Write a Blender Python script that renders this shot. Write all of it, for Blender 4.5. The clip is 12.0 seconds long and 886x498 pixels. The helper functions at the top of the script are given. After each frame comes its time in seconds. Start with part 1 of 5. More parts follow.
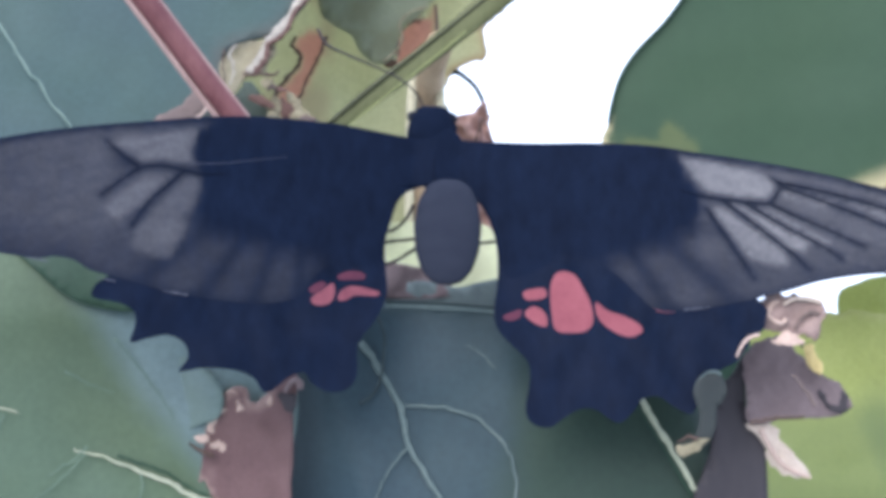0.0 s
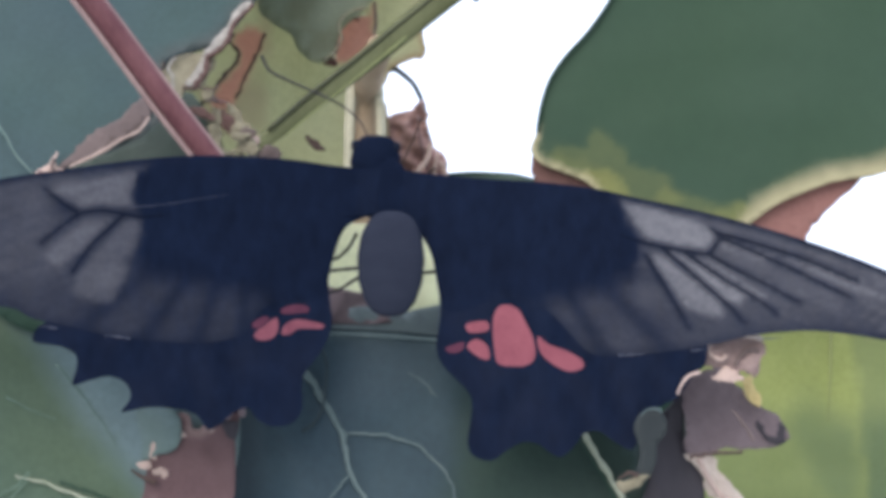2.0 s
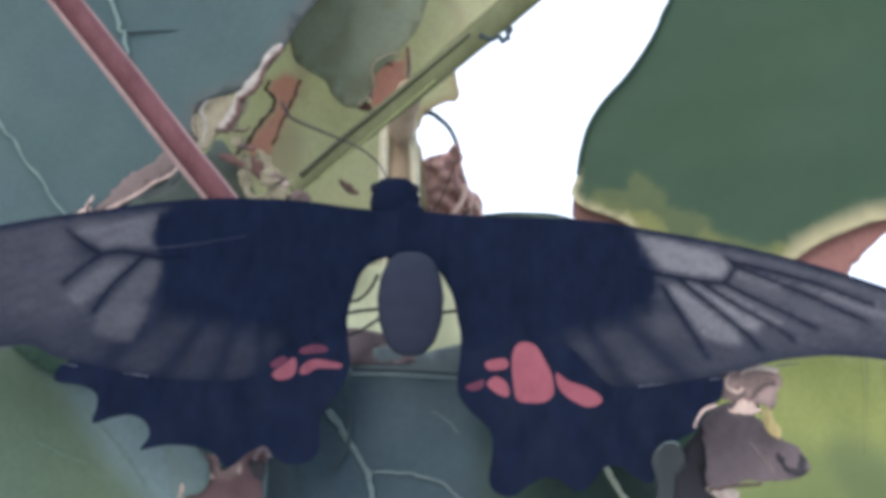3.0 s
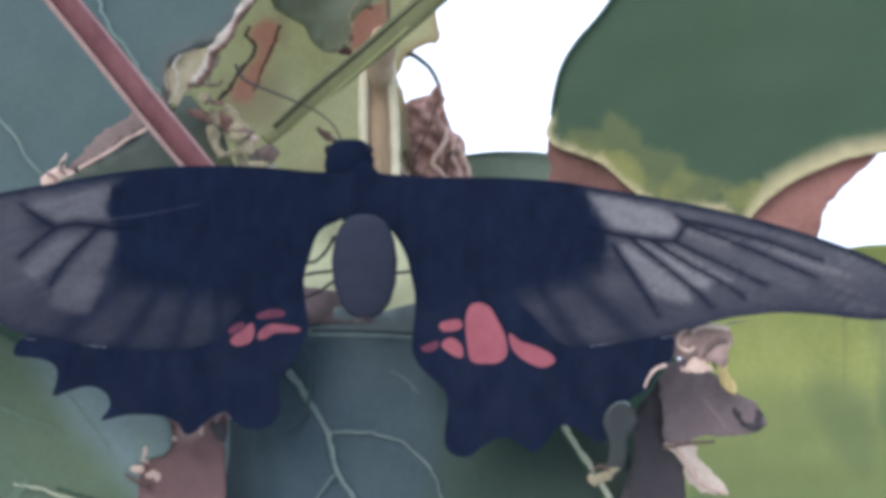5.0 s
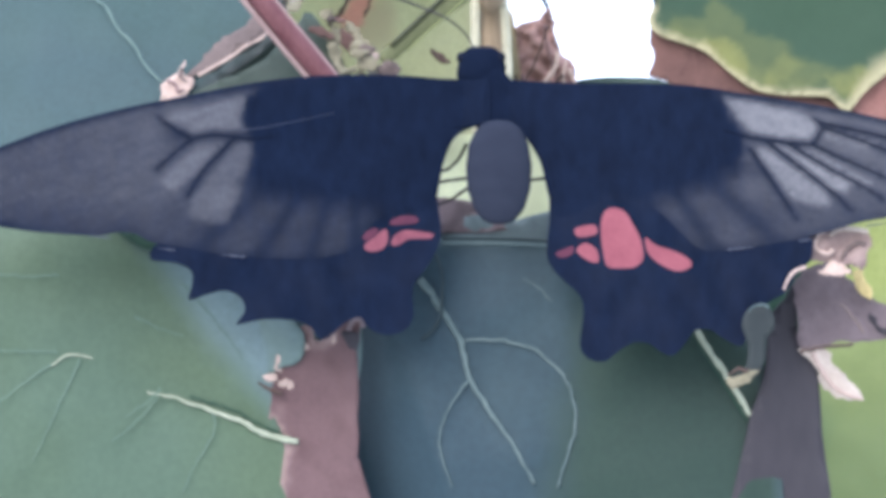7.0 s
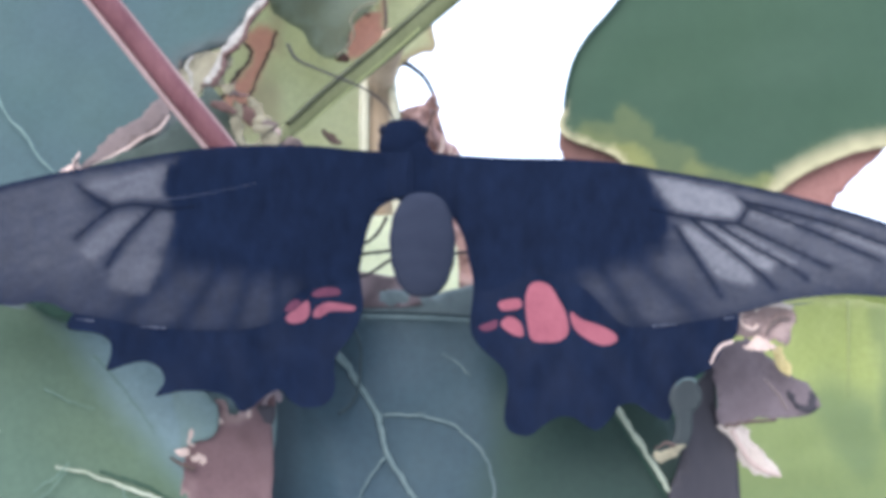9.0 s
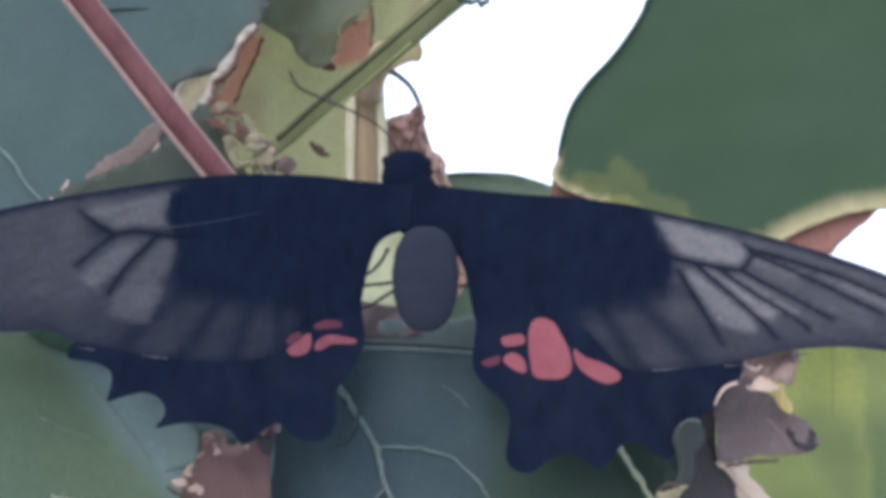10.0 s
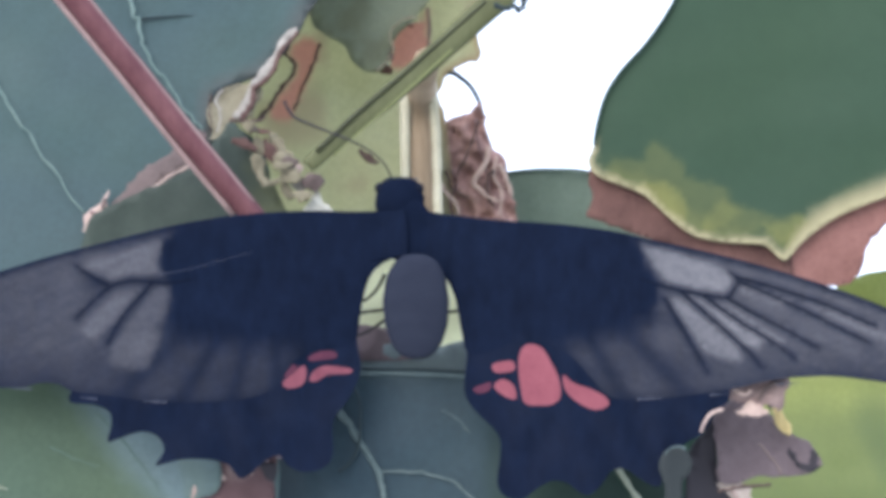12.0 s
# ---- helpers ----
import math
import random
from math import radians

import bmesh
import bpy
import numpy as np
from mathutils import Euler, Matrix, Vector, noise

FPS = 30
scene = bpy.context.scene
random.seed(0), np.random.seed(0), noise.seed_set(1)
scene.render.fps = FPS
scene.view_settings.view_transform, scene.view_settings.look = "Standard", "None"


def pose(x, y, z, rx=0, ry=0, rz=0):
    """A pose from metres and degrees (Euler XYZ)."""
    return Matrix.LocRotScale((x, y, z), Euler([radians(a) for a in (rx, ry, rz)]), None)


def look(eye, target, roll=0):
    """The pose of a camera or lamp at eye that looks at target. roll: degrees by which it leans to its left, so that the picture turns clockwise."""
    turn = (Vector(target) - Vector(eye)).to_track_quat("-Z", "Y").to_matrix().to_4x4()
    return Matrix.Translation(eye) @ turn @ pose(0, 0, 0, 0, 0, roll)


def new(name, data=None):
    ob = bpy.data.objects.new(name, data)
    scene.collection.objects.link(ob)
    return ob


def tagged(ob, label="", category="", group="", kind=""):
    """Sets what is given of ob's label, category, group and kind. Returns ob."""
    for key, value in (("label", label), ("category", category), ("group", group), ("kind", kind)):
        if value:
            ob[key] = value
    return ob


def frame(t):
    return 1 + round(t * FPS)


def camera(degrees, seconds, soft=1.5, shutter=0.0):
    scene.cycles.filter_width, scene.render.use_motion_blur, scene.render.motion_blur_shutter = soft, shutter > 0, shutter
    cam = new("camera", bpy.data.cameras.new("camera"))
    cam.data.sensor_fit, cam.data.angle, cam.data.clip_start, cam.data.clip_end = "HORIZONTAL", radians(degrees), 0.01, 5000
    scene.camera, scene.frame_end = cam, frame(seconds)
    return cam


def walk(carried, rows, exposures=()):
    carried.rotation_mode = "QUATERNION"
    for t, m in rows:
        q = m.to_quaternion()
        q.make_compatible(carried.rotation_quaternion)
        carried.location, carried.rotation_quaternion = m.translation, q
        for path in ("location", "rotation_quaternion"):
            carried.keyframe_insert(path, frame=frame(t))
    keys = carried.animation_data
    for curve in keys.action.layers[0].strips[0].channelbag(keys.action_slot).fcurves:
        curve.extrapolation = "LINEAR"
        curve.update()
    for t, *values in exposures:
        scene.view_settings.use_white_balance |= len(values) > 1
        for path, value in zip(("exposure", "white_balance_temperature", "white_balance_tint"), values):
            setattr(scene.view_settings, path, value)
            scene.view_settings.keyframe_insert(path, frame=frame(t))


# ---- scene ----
# A black butterfly with red-spotted hind wings rests, wings spread, among torn
# and browning leaves. Places are in millimetres in the frame of the branch:
# x to the right, y away from the camera, z up along the butterfly.
from mathutils import geometry

MM = 0.001
BRANCH = pose(0, 0, 1.35, 14, 0, 0)          # the branch stands over the ground and is seen from a little below

# ---------------- camera ----------------
cam = camera(22, 12.0, soft=4.8)
PATH = [
    (0, (11.65, -260.95, -29.65), (3.316, 4.719, 1.210)),
    (0.1, (6.46, -261.69, -31.16), (2.424, 5.898, 0.864)),
    (0.2, (1.27, -262.44, -32.67), (1.332, 6.920, 0.517)),
    (0.3, (-3.92, -263.18, -34.18), (0.668, 6.358, 0.171)),
    (0.4, (-9.11, -263.93, -35.69), (0.063, 5.720, -0.176)),
    (0.5, (-14.30, -264.67, -37.20), (-0.604, 5.551, -0.522)),
    (0.6, (-14.16, -264.76, -35.29), (0.071, 5.551, -0.442)),
    (0.7, (-14.02, -264.86, -33.39), (-0.003, 6.670, -0.363)),
    (0.8, (-13.88, -264.95, -31.48), (-0.234, 5.873, -0.283)),
    (0.9, (-13.74, -265.05, -29.58), (-0.776, 4.839, -0.204)),
    (1, (-13.60, -265.14, -27.67), (-0.679, 4.223, -0.124)),
    (1.1, (-10.35, -265.33, -26.17), (-0.038, 4.333, -0.046)),
    (1.2, (-7.10, -265.52, -24.67), (-0.155, 4.557, 0.032)),
    (1.3, (-3.84, -265.71, -23.17), (-0.759, 4.744, 0.110)),
    (1.4, (-0.59, -265.90, -21.67), (0.100, 4.289, 0.188)),
    (1.5, (2.66, -266.09, -20.17), (0.802, 3.541, 0.266)),
    (1.6, (3.93, -265.45, -19.36), (1.301, 3.473, 0.509)),
    (1.7, (5.20, -264.80, -18.55), (1.096, 3.001, 0.752)),
    (1.8, (6.46, -264.16, -17.73), (0.872, 2.650, 0.995)),
    (1.9, (7.73, -263.51, -16.92), (0.792, 2.650, 1.238)),
    (2, (9.00, -262.87, -16.11), (1.297, 2.521, 1.481)),
    (2.1, (8.83, -263.19, -17.46), (2.035, 2.558, 1.347)),
    (2.2, (8.65, -263.52, -18.80), (2.128, 2.475, 1.212)),
    (2.3, (8.48, -263.84, -20.15), (2.066, 2.374, 1.078)),
    (2.4, (8.30, -264.17, -21.49), (2.110, 2.643, 0.943)),
    (2.5, (8.13, -264.49, -22.84), (2.124, 3.536, 0.809)),
    (2.6, (9.87, -264.80, -21.59), (2.102, 4.317, 0.740)),
    (2.7, (11.61, -265.12, -20.35), (1.821, 4.924, 0.670)),
    (2.8, (13.34, -265.43, -19.10), (1.864, 5.039, 0.601)),
    (2.9, (15.08, -265.75, -17.86), (2.445, 4.408, 0.531)),
    (3, (16.82, -266.06, -16.61), (3.474, 3.580, 0.462)),
    (3.1, (18.40, -265.99, -15.22), (4.267, 2.882, 0.387)),
    (3.2, (19.98, -265.92, -13.83), (4.692, 2.558, 0.311)),
    (3.3, (21.56, -265.84, -12.43), (4.455, 2.392, 0.236)),
    (3.4, (23.14, -265.77, -11.04), (4.199, 2.733, 0.160)),
    (3.5, (24.72, -265.70, -9.65), (4.155, 2.291, 0.085)),
    (3.6, (25.05, -265.71, -9.58), (4.109, 1.341, 0.030)),
    (3.7, (25.39, -265.72, -9.51), (4.280, 0.899, -0.026)),
    (5.3, (30.74, -265.88, -8.42), (5.713, 0.832, -0.910)),
    (5.4, (31.08, -265.89, -8.35), (6.417, 0.400, -0.966)),
    (5.5, (31.41, -265.90, -8.28), (6.945, 0.044, -1.021)),
    (5.6, (30.69, -265.94, -9.30), (7.197, 0.471, -1.008)),
    (5.7, (29.97, -265.98, -10.32), (6.954, 0.539, -0.995)),
    (5.8, (29.26, -266.02, -11.33), (6.997, 0.419, -0.981)),
    (5.9, (28.54, -266.06, -12.35), (6.695, 1.062, -0.968)),
    (6, (27.82, -266.10, -13.37), (5.961, 1.302, -0.955)),
    (6.2, (26.38, -266.51, -14.07), (5.863, 1.002, -0.887)),
    (6.4, (24.95, -266.92, -14.78), (5.408, 1.000, -0.820)),
    (6.5, (24.23, -267.12, -15.13), (5.547, 1.349, -0.786)),
    (6.6, (23.33, -267.08, -15.38), (6.146, 0.833, -0.749)),
    (6.7, (22.43, -267.04, -15.63), (6.354, 0.226, -0.711)),
    (8.3, (7.99, -266.35, -19.62), (2.378, 0.591, -0.111)),
    (8.4, (7.09, -266.31, -19.87), (1.289, 1.461, -0.073)),
    (8.5, (6.19, -266.27, -20.12), (0.565, 1.929, -0.036)),
    (8.6, (5.53, -266.17, -20.29), (0.441, 1.766, -0.067)),
    (8.7, (4.87, -266.06, -20.45), (-0.334, 1.685, -0.097)),
    (8.8, (4.22, -265.96, -20.62), (0.239, 1.745, -0.128)),
    (9, (2.90, -265.75, -20.95), (0.716, 3.050, -0.189)),
    (9.1, (0.83, -265.40, -20.02), (0.491, 3.390, 0.020)),
    (9.2, (-1.24, -265.04, -19.09), (0.171, 3.525, 0.229)),
    (9.3, (-3.31, -264.69, -18.17), (-0.326, 3.211, 0.438)),
    (9.4, (-5.38, -264.33, -17.24), (-1.120, 2.645, 0.647)),
    (9.5, (-7.45, -263.98, -16.31), (-2.224, 2.450, 0.856)),
    (9.6, (-7.00, -264.11, -15.29), (-2.584, 2.594, 0.795)),
    (9.7, (-6.55, -264.25, -14.26), (-2.580, 2.289, 0.734)),
    (9.8, (-6.10, -264.38, -13.24), (-2.104, 2.337, 0.672)),
    (9.9, (-5.65, -264.52, -12.21), (-1.260, 2.108, 0.611)),
    (10, (-5.20, -264.65, -11.19), (-0.983, 1.770, 0.550)),
    (10.1, (-7.27, -265.04, -14.63), (-0.895, 2.104, 0.431)),
    (10.2, (-9.34, -265.43, -18.07), (-1.112, 2.849, 0.311)),
    (10.3, (-11.40, -265.83, -21.50), (-1.094, 3.201, 0.192)),
    (10.4, (-13.47, -266.22, -24.94), (-1.073, 3.356, 0.072)),
    (10.5, (-15.54, -266.61, -28.38), (-1.256, 3.845, -0.047)),
    (10.6, (-14.26, -266.00, -26.21), (-0.878, 3.661, -0.064)),
    (10.7, (-12.98, -265.39, -24.04), (-1.234, 3.729, -0.081)),
    (10.8, (-11.69, -264.78, -21.86), (-1.336, 3.756, -0.099)),
    (10.9, (-10.41, -264.17, -19.69), (-0.973, 3.268, -0.116)),
    (11, (-9.13, -263.56, -17.52), (-0.596, 2.302, -0.133)),
    (11.1, (-5.08, -263.91, -14.21), (0.210, 1.314, -0.337)),
    (11.2, (-1.03, -264.26, -10.90), (0.586, 0.674, -0.541)),
    (11.3, (3.02, -264.60, -7.59), (1.356, 0.935, -0.744)),
    (11.4, (7.07, -264.95, -4.28), (2.537, 0.656, -0.948)),
    (11.5, (11.12, -265.30, -0.97), (3.812, 0.305, -1.152)),
    (11.6, (13.94, -265.05, -0.78), (4.660, 0.174, -1.049)),
    (11.7, (16.76, -264.80, -0.59), (4.867, -0.584, -0.946)),
    (11.8, (19.58, -264.55, -0.39), (5.114, -1.472, -0.843)),
    (11.9, (22.40, -264.30, -0.20), (5.442, -1.178, -0.740)),
    (12, (25.22, -264.05, -0.01), (5.464, -0.007, -0.637)),
]


def eye_pose(place, turn):
    x, y, z = (v * MM for v in place)
    yaw, pitch, roll = turn
    return BRANCH @ pose(x, y, z, 90 + pitch, 0, yaw) @ pose(0, 0, 0, 0, 0, roll)


# ---------------- sky and sun ----------------
world = bpy.data.worlds.new("overcast_sky")
scene.world = world
world.use_nodes = True
wn = world.node_tree.nodes
sky = wn.new("ShaderNodeTexSky")
sky.sky_type = "NISHITA"
sky.sun_disc = False
sky.sun_elevation = radians(27)
sky.sun_rotation = radians(203)
sky.air_density, sky.dust_density, sky.ozone_density = 1.0, 4.0, 1.0
wn["Background"].inputs["Strength"].default_value = 0.06
world.node_tree.links.new(sky.outputs["Color"], wn["Background"].inputs["Color"])
cloud = wn.new("ShaderNodeBackground")                      # an even layer of bright cloud
cloud.inputs["Color"].default_value = (0.94, 1.0, 1.09, 1)
cloud.inputs["Strength"].default_value = 0.95
both = wn.new("ShaderNodeAddShader")
world.node_tree.links.new(wn["Background"].outputs[0], both.inputs[0])
world.node_tree.links.new(cloud.outputs[0], both.inputs[1])
world.node_tree.links.new(both.outputs[0], wn["World Output"].inputs["Surface"])
sun = new("sun", bpy.data.lights.new("sun", "SUN"))
sun.data.energy, sun.data.angle, sun.data.color = 1.0, radians(50), (1.0, 0.97, 0.93)
sun.matrix_world = look((-1.0, -2.4, 2.6), (0, 0, 1.3))
EXPOSURE = 0.82


# ---------------- materials ----------------
def nodes_of(name):
    m = bpy.data.materials.new(name)
    m.use_nodes = True
    t = m.node_tree
    return m, t.nodes, t.links, t.nodes["Principled BSDF"]


def noise_node(n, l, scale, detail=3.0, rough=0.55, stretch=(1, 1, 1)):
    co = n.new("ShaderNodeTexCoord")
    mp = n.new("ShaderNodeMapping")
    mp.inputs["Scale"].default_value = [s * scale for s in stretch]
    tx = n.new("ShaderNodeTexNoise")
    tx.inputs["Scale"].default_value = 1.0
    tx.inputs["Detail"].default_value, tx.inputs["Roughness"].default_value = detail, rough
    l.new(co.outputs["Object"], mp.inputs["Vector"])
    l.new(mp.outputs["Vector"], tx.inputs["Vector"])
    return tx.outputs["Fac"]


def ramp(n, l, fac, stops):
    r = n.new("ShaderNodeValToRGB")
    while len(r.color_ramp.elements) < len(stops):
        r.color_ramp.elements.new(0.5)
    for e, (p, c) in zip(r.color_ramp.elements, stops):
        e.position, e.color = p, (*c, 1)
    l.new(fac, r.inputs["Fac"])
    return r.outputs["Color"]


def mix(n, l, fac, a, b, kind="MIX"):
    x = n.new("ShaderNodeMix")
    x.data_type, x.blend_type = "RGBA", kind
    for sock, v in ((x.inputs[0], fac), (x.inputs[6], a), (x.inputs[7], b)):
        if isinstance(v, (int, float)):
            sock.default_value = v
        elif isinstance(v, tuple):
            sock.default_value = (*v, 1)
        else:
            l.new(v, sock)
    return x.outputs[2]


def attr(n, name):
    a = n.new("ShaderNodeAttribute")
    a.attribute_name = name
    return a.outputs["Fac"]


def bump(n, l, bs, height, strength, distance):
    b = n.new("ShaderNodeBump")
    b.inputs["Strength"].default_value, b.inputs["Distance"].default_value = strength, distance
    l.new(height, b.inputs["Height"])
    l.new(b.outputs["Normal"], bs.inputs["Normal"])


def leaf_material(name, dark, light, rim, spot, glow=0.35, rough=0.45, scale=90.0, coat=0.0, mottle=1.0, rust=None, tone=None):
    """A leaf: mottled between dark and light, with a rim colour by the rim pigment and blotches by the spot pigment."""
    m, n, l, bs = nodes_of(name)
    broad = noise_node(n, l, scale, 4)
    fine = noise_node(n, l, scale * 14, 3, 0.6)
    streak = noise_node(n, l, scale * 4, 2, 0.5, (1, 1, 0.35))
    col = ramp(n, l, broad, [(0.32, dark), (0.68, light)])
    if tone:                                     # a slow drift of hue across the blade
        col = mix(n, l, ramp(n, l, noise_node(n, l, scale * 0.42, 2), [(0.36, (0, 0, 0)), (0.64, (1, 1, 1))]), col, tone)
    col = mix(n, l, 0.16 * mottle, col, ramp(n, l, fine, [(0.35, tuple(0.55 * c for c in dark)), (0.65, tuple(1.25 * c for c in light))]))
    col = mix(n, l, 0.14 * mottle, col, ramp(n, l, streak, [(0.4, dark), (0.6, light)]))
    col = mix(n, l, attr(n, "spot"), col, mix(n, l, fine, spot, tuple(0.6 * c for c in spot)))
    col = mix(n, l, attr(n, "rim"), col, mix(n, l, broad, rim, tuple(0.75 * c for c in rim)))
    if rust:                                     # dead, rust-coloured places by the third pigment
        col = mix(n, l, attr(n, "grey"), col, mix(n, l, fine, rust, tuple(0.7 * c for c in rust)))
    l.new(col, bs.inputs["Base Color"])
    bs.inputs["Roughness"].default_value = rough
    bs.inputs["Coat Weight"].default_value = coat
    bs.inputs["Specular IOR Level"].default_value = 0.2
    bs.inputs["Coat Roughness"].default_value = 0.35
    bump(n, l, bs, fine, 0.25, 0.0002)
    tr = n.new("ShaderNodeBsdfTranslucent")
    l.new(mix(n, l, 1.0, col, (1.1, 1.08, 0.95), "MULTIPLY"), tr.inputs["Color"])
    ms = n.new("ShaderNodeMixShader")
    ms.inputs["Fac"].default_value = glow
    l.new(bs.outputs["BSDF"], ms.inputs[1])
    l.new(tr.outputs["BSDF"], ms.inputs[2])
    l.new(ms.outputs["Shader"], n["Material Output"].inputs["Surface"])
    return m


def plain_material(name, a, b, scale, rough, relief=0.3, stretch=(1, 1, 1), sheen=0.0, distance=0.0002, spec=0.3):
    m, n, l, bs = nodes_of(name)
    f1, f2 = noise_node(n, l, scale, 4, 0.6, stretch), noise_node(n, l, scale * 7, 3, 0.6, stretch)
    col = mix(n, l, 0.3, ramp(n, l, f1, [(0.3, a), (0.7, b)]), ramp(n, l, f2, [(0.35, a), (0.65, b)]))
    l.new(col, bs.inputs["Base Color"])
    bs.inputs["Roughness"].default_value = rough
    bs.inputs["Sheen Weight"].default_value = sheen
    bs.inputs["Specular IOR Level"].default_value = spec
    bs.inputs["Sheen Tint"].default_value = (0.35, 0.45, 0.9, 1)
    bump(n, l, bs, f2, relief, distance)
    return m


def wing_material(name, black, grey):
    """Scaled wing membrane: velvet black that turns grey by the scale pigment."""
    m, n, l, bs = nodes_of(name)
    fine = noise_node(n, l, 2600, 2, 0.6)
    broad = noise_node(n, l, 160, 3)
    base = mix(n, l, 0.4, ramp(n, l, broad, [(0.3, tuple(0.8 * c for c in black)), (0.7, tuple(1.25 * c for c in black))]), black)
    base = mix(n, l, 0.45, base, ramp(n, l, noise_node(n, l, 700, 4, 0.7, (1, 1, 0.5)), [(0.3, tuple(0.5 * c for c in black)), (0.7, tuple(1.6 * c for c in black))]))
    g = mix(n, l, 0.3, grey, ramp(n, l, fine, [(0.3, tuple(0.6 * c for c in grey)), (0.7, tuple(1.3 * c for c in grey))]))
    l.new(mix(n, l, attr(n, "grey"), base, g), bs.inputs["Base Color"])
    bs.inputs["Roughness"].default_value = 0.7
    gloss = n.new("ShaderNodeMath")
    gloss.operation = "MULTIPLY_ADD"
    gloss.inputs[1].default_value, gloss.inputs[2].default_value = 0.25, 0.03
    l.new(attr(n, "grey"), gloss.inputs[0])
    l.new(gloss.outputs[0], bs.inputs["Specular IOR Level"])
    bump(n, l, bs, fine, 0.2, 0.00005)
    return m


BLACK = (0.0040, 0.0072, 0.0180)
MAT_FORE = wing_material("forewing_scales", BLACK, (0.112, 0.111, 0.122))
MAT_HIND = wing_material("hindwing_scales", BLACK, (0.012, 0.016, 0.034))
MAT_VEIN = plain_material("wing_vein", (0.003, 0.005, 0.012), (0.005, 0.008, 0.018), 900, 0.9, spec=0.05)
MAT_RED = plain_material("red_scales", (0.155, 0.048, 0.062), (0.205, 0.069, 0.084), 400, 0.9, spec=0.05)
MAT_DULL_RED = plain_material("dull_red_scales", (0.055, 0.020, 0.034), (0.085, 0.028, 0.044), 400, 0.9, spec=0.05)
MAT_SOFT_RED = plain_material("worn_red_scales", (0.105, 0.034, 0.048), (0.190, 0.066, 0.082), 700, 0.9, spec=0.05)
MAT_FRINGE = plain_material("pale_fringe", (0.035, 0.04, 0.06), (0.085, 0.09, 0.12), 900, 0.8)
MAT_ABDOMEN = plain_material("abdomen_scales", (0.015, 0.018, 0.030), (0.020, 0.024, 0.038), 350, 0.85, 0.5, (1, 1, 2.5), spec=0.1)
MAT_BODY = plain_material("body_hair", (0.0036, 0.0066, 0.0165), (0.0046, 0.0080, 0.0200), 900, 0.95, 0.8, (1, 1, 0.4), spec=0.05)
MAT_EYE = plain_material("dark_eye", (0.003, 0.005, 0.012), (0.005, 0.008, 0.018), 900, 0.6, spec=0.08)
MAT_LEG = plain_material("leg_chitin", (0.010, 0.008, 0.009), (0.022, 0.018, 0.018), 900, 0.6)

MAT_TEAL = leaf_material("teal_leaf", (0.027, 0.053, 0.048), (0.038, 0.069, 0.066), (0.085, 0.062, 0.055), (0.036, 0.080, 0.068), 0.1, 0.55, coat=0.05, mottle=1.2, tone=(0.031, 0.056, 0.062))
MAT_BLUE = leaf_material("blue_green_leaf", (0.032, 0.054, 0.064), (0.045, 0.074, 0.086), (0.100, 0.140, 0.145), (0.034, 0.062, 0.044), 0.28, 0.5, coat=0.05, mottle=0.9, tone=(0.027, 0.050, 0.067))
# the spot colour holds bloom plus sky sheen, lightened against the wing's shade
MAT_GREEN = leaf_material("green_leaf", (0.078, 0.114, 0.068), (0.102, 0.146, 0.090), (0.14, 0.20, 0.17), (0.205, 0.285, 0.295), 0.28, 0.5, coat=0.05, mottle=0.8, tone=(0.090, 0.136, 0.098))
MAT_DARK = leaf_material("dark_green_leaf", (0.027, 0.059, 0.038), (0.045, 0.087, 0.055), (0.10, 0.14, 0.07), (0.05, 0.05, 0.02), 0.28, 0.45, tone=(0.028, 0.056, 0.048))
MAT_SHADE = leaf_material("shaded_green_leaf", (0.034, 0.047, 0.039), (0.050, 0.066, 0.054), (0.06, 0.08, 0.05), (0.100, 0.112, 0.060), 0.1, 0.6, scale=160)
MAT_LOBE = leaf_material("grey_green_lobe", (0.018, 0.023, 0.025), (0.026, 0.032, 0.033), (0.034, 0.041, 0.041), (0.1, 0.1, 0.08), 0.1, 0.6, scale=160)
MAT_YELLOW = leaf_material("yellow_green_leaf", (0.44, 0.455, 0.325), (0.54, 0.55, 0.42), (0.46, 0.36, 0.24), (0.50, 0.44, 0.34), 0.65, 0.6, mottle=1.0, rust=(0.59, 0.385, 0.33), tone=(0.50, 0.49, 0.34))
MAT_PALELEAF = leaf_material("pale_leaf", (0.62, 0.66, 0.50), (0.74, 0.76, 0.62), (0.5, 0.5, 0.35), (0.50, 0.53, 0.36), 0.6, 0.6)
MAT_LIME = leaf_material("lime_leaf", (0.315, 0.355, 0.125), (0.375, 0.41, 0.165), (0.44, 0.45, 0.22), (0.165, 0.235, 0.135), 0.5, 0.6)
MAT_RIGHT = leaf_material("broad_green_leaf", (0.040, 0.076, 0.041), (0.048, 0.087, 0.049), (0.50, 0.45, 0.27), (0.245, 0.255, 0.090), 0.3, 0.5, scale=30, mottle=0.5, tone=(0.043, 0.078, 0.056))
MAT_DIM = leaf_material("olive_leaf", (0.29, 0.33, 0.26), (0.38, 0.42, 0.33), (0.34, 0.36, 0.25), (0.27, 0.28, 0.17), 0.65, 0.5)
MAT_PALE = plain_material("dry_pale_tissue", (0.27, 0.265, 0.22), (0.42, 0.415, 0.355), 300, 0.8, 0.5)
MAT_WHITE = plain_material("cream_curled_tissue", (0.150, 0.136, 0.118), (0.35, 0.325, 0.285), 420, 0.8, 0.9)
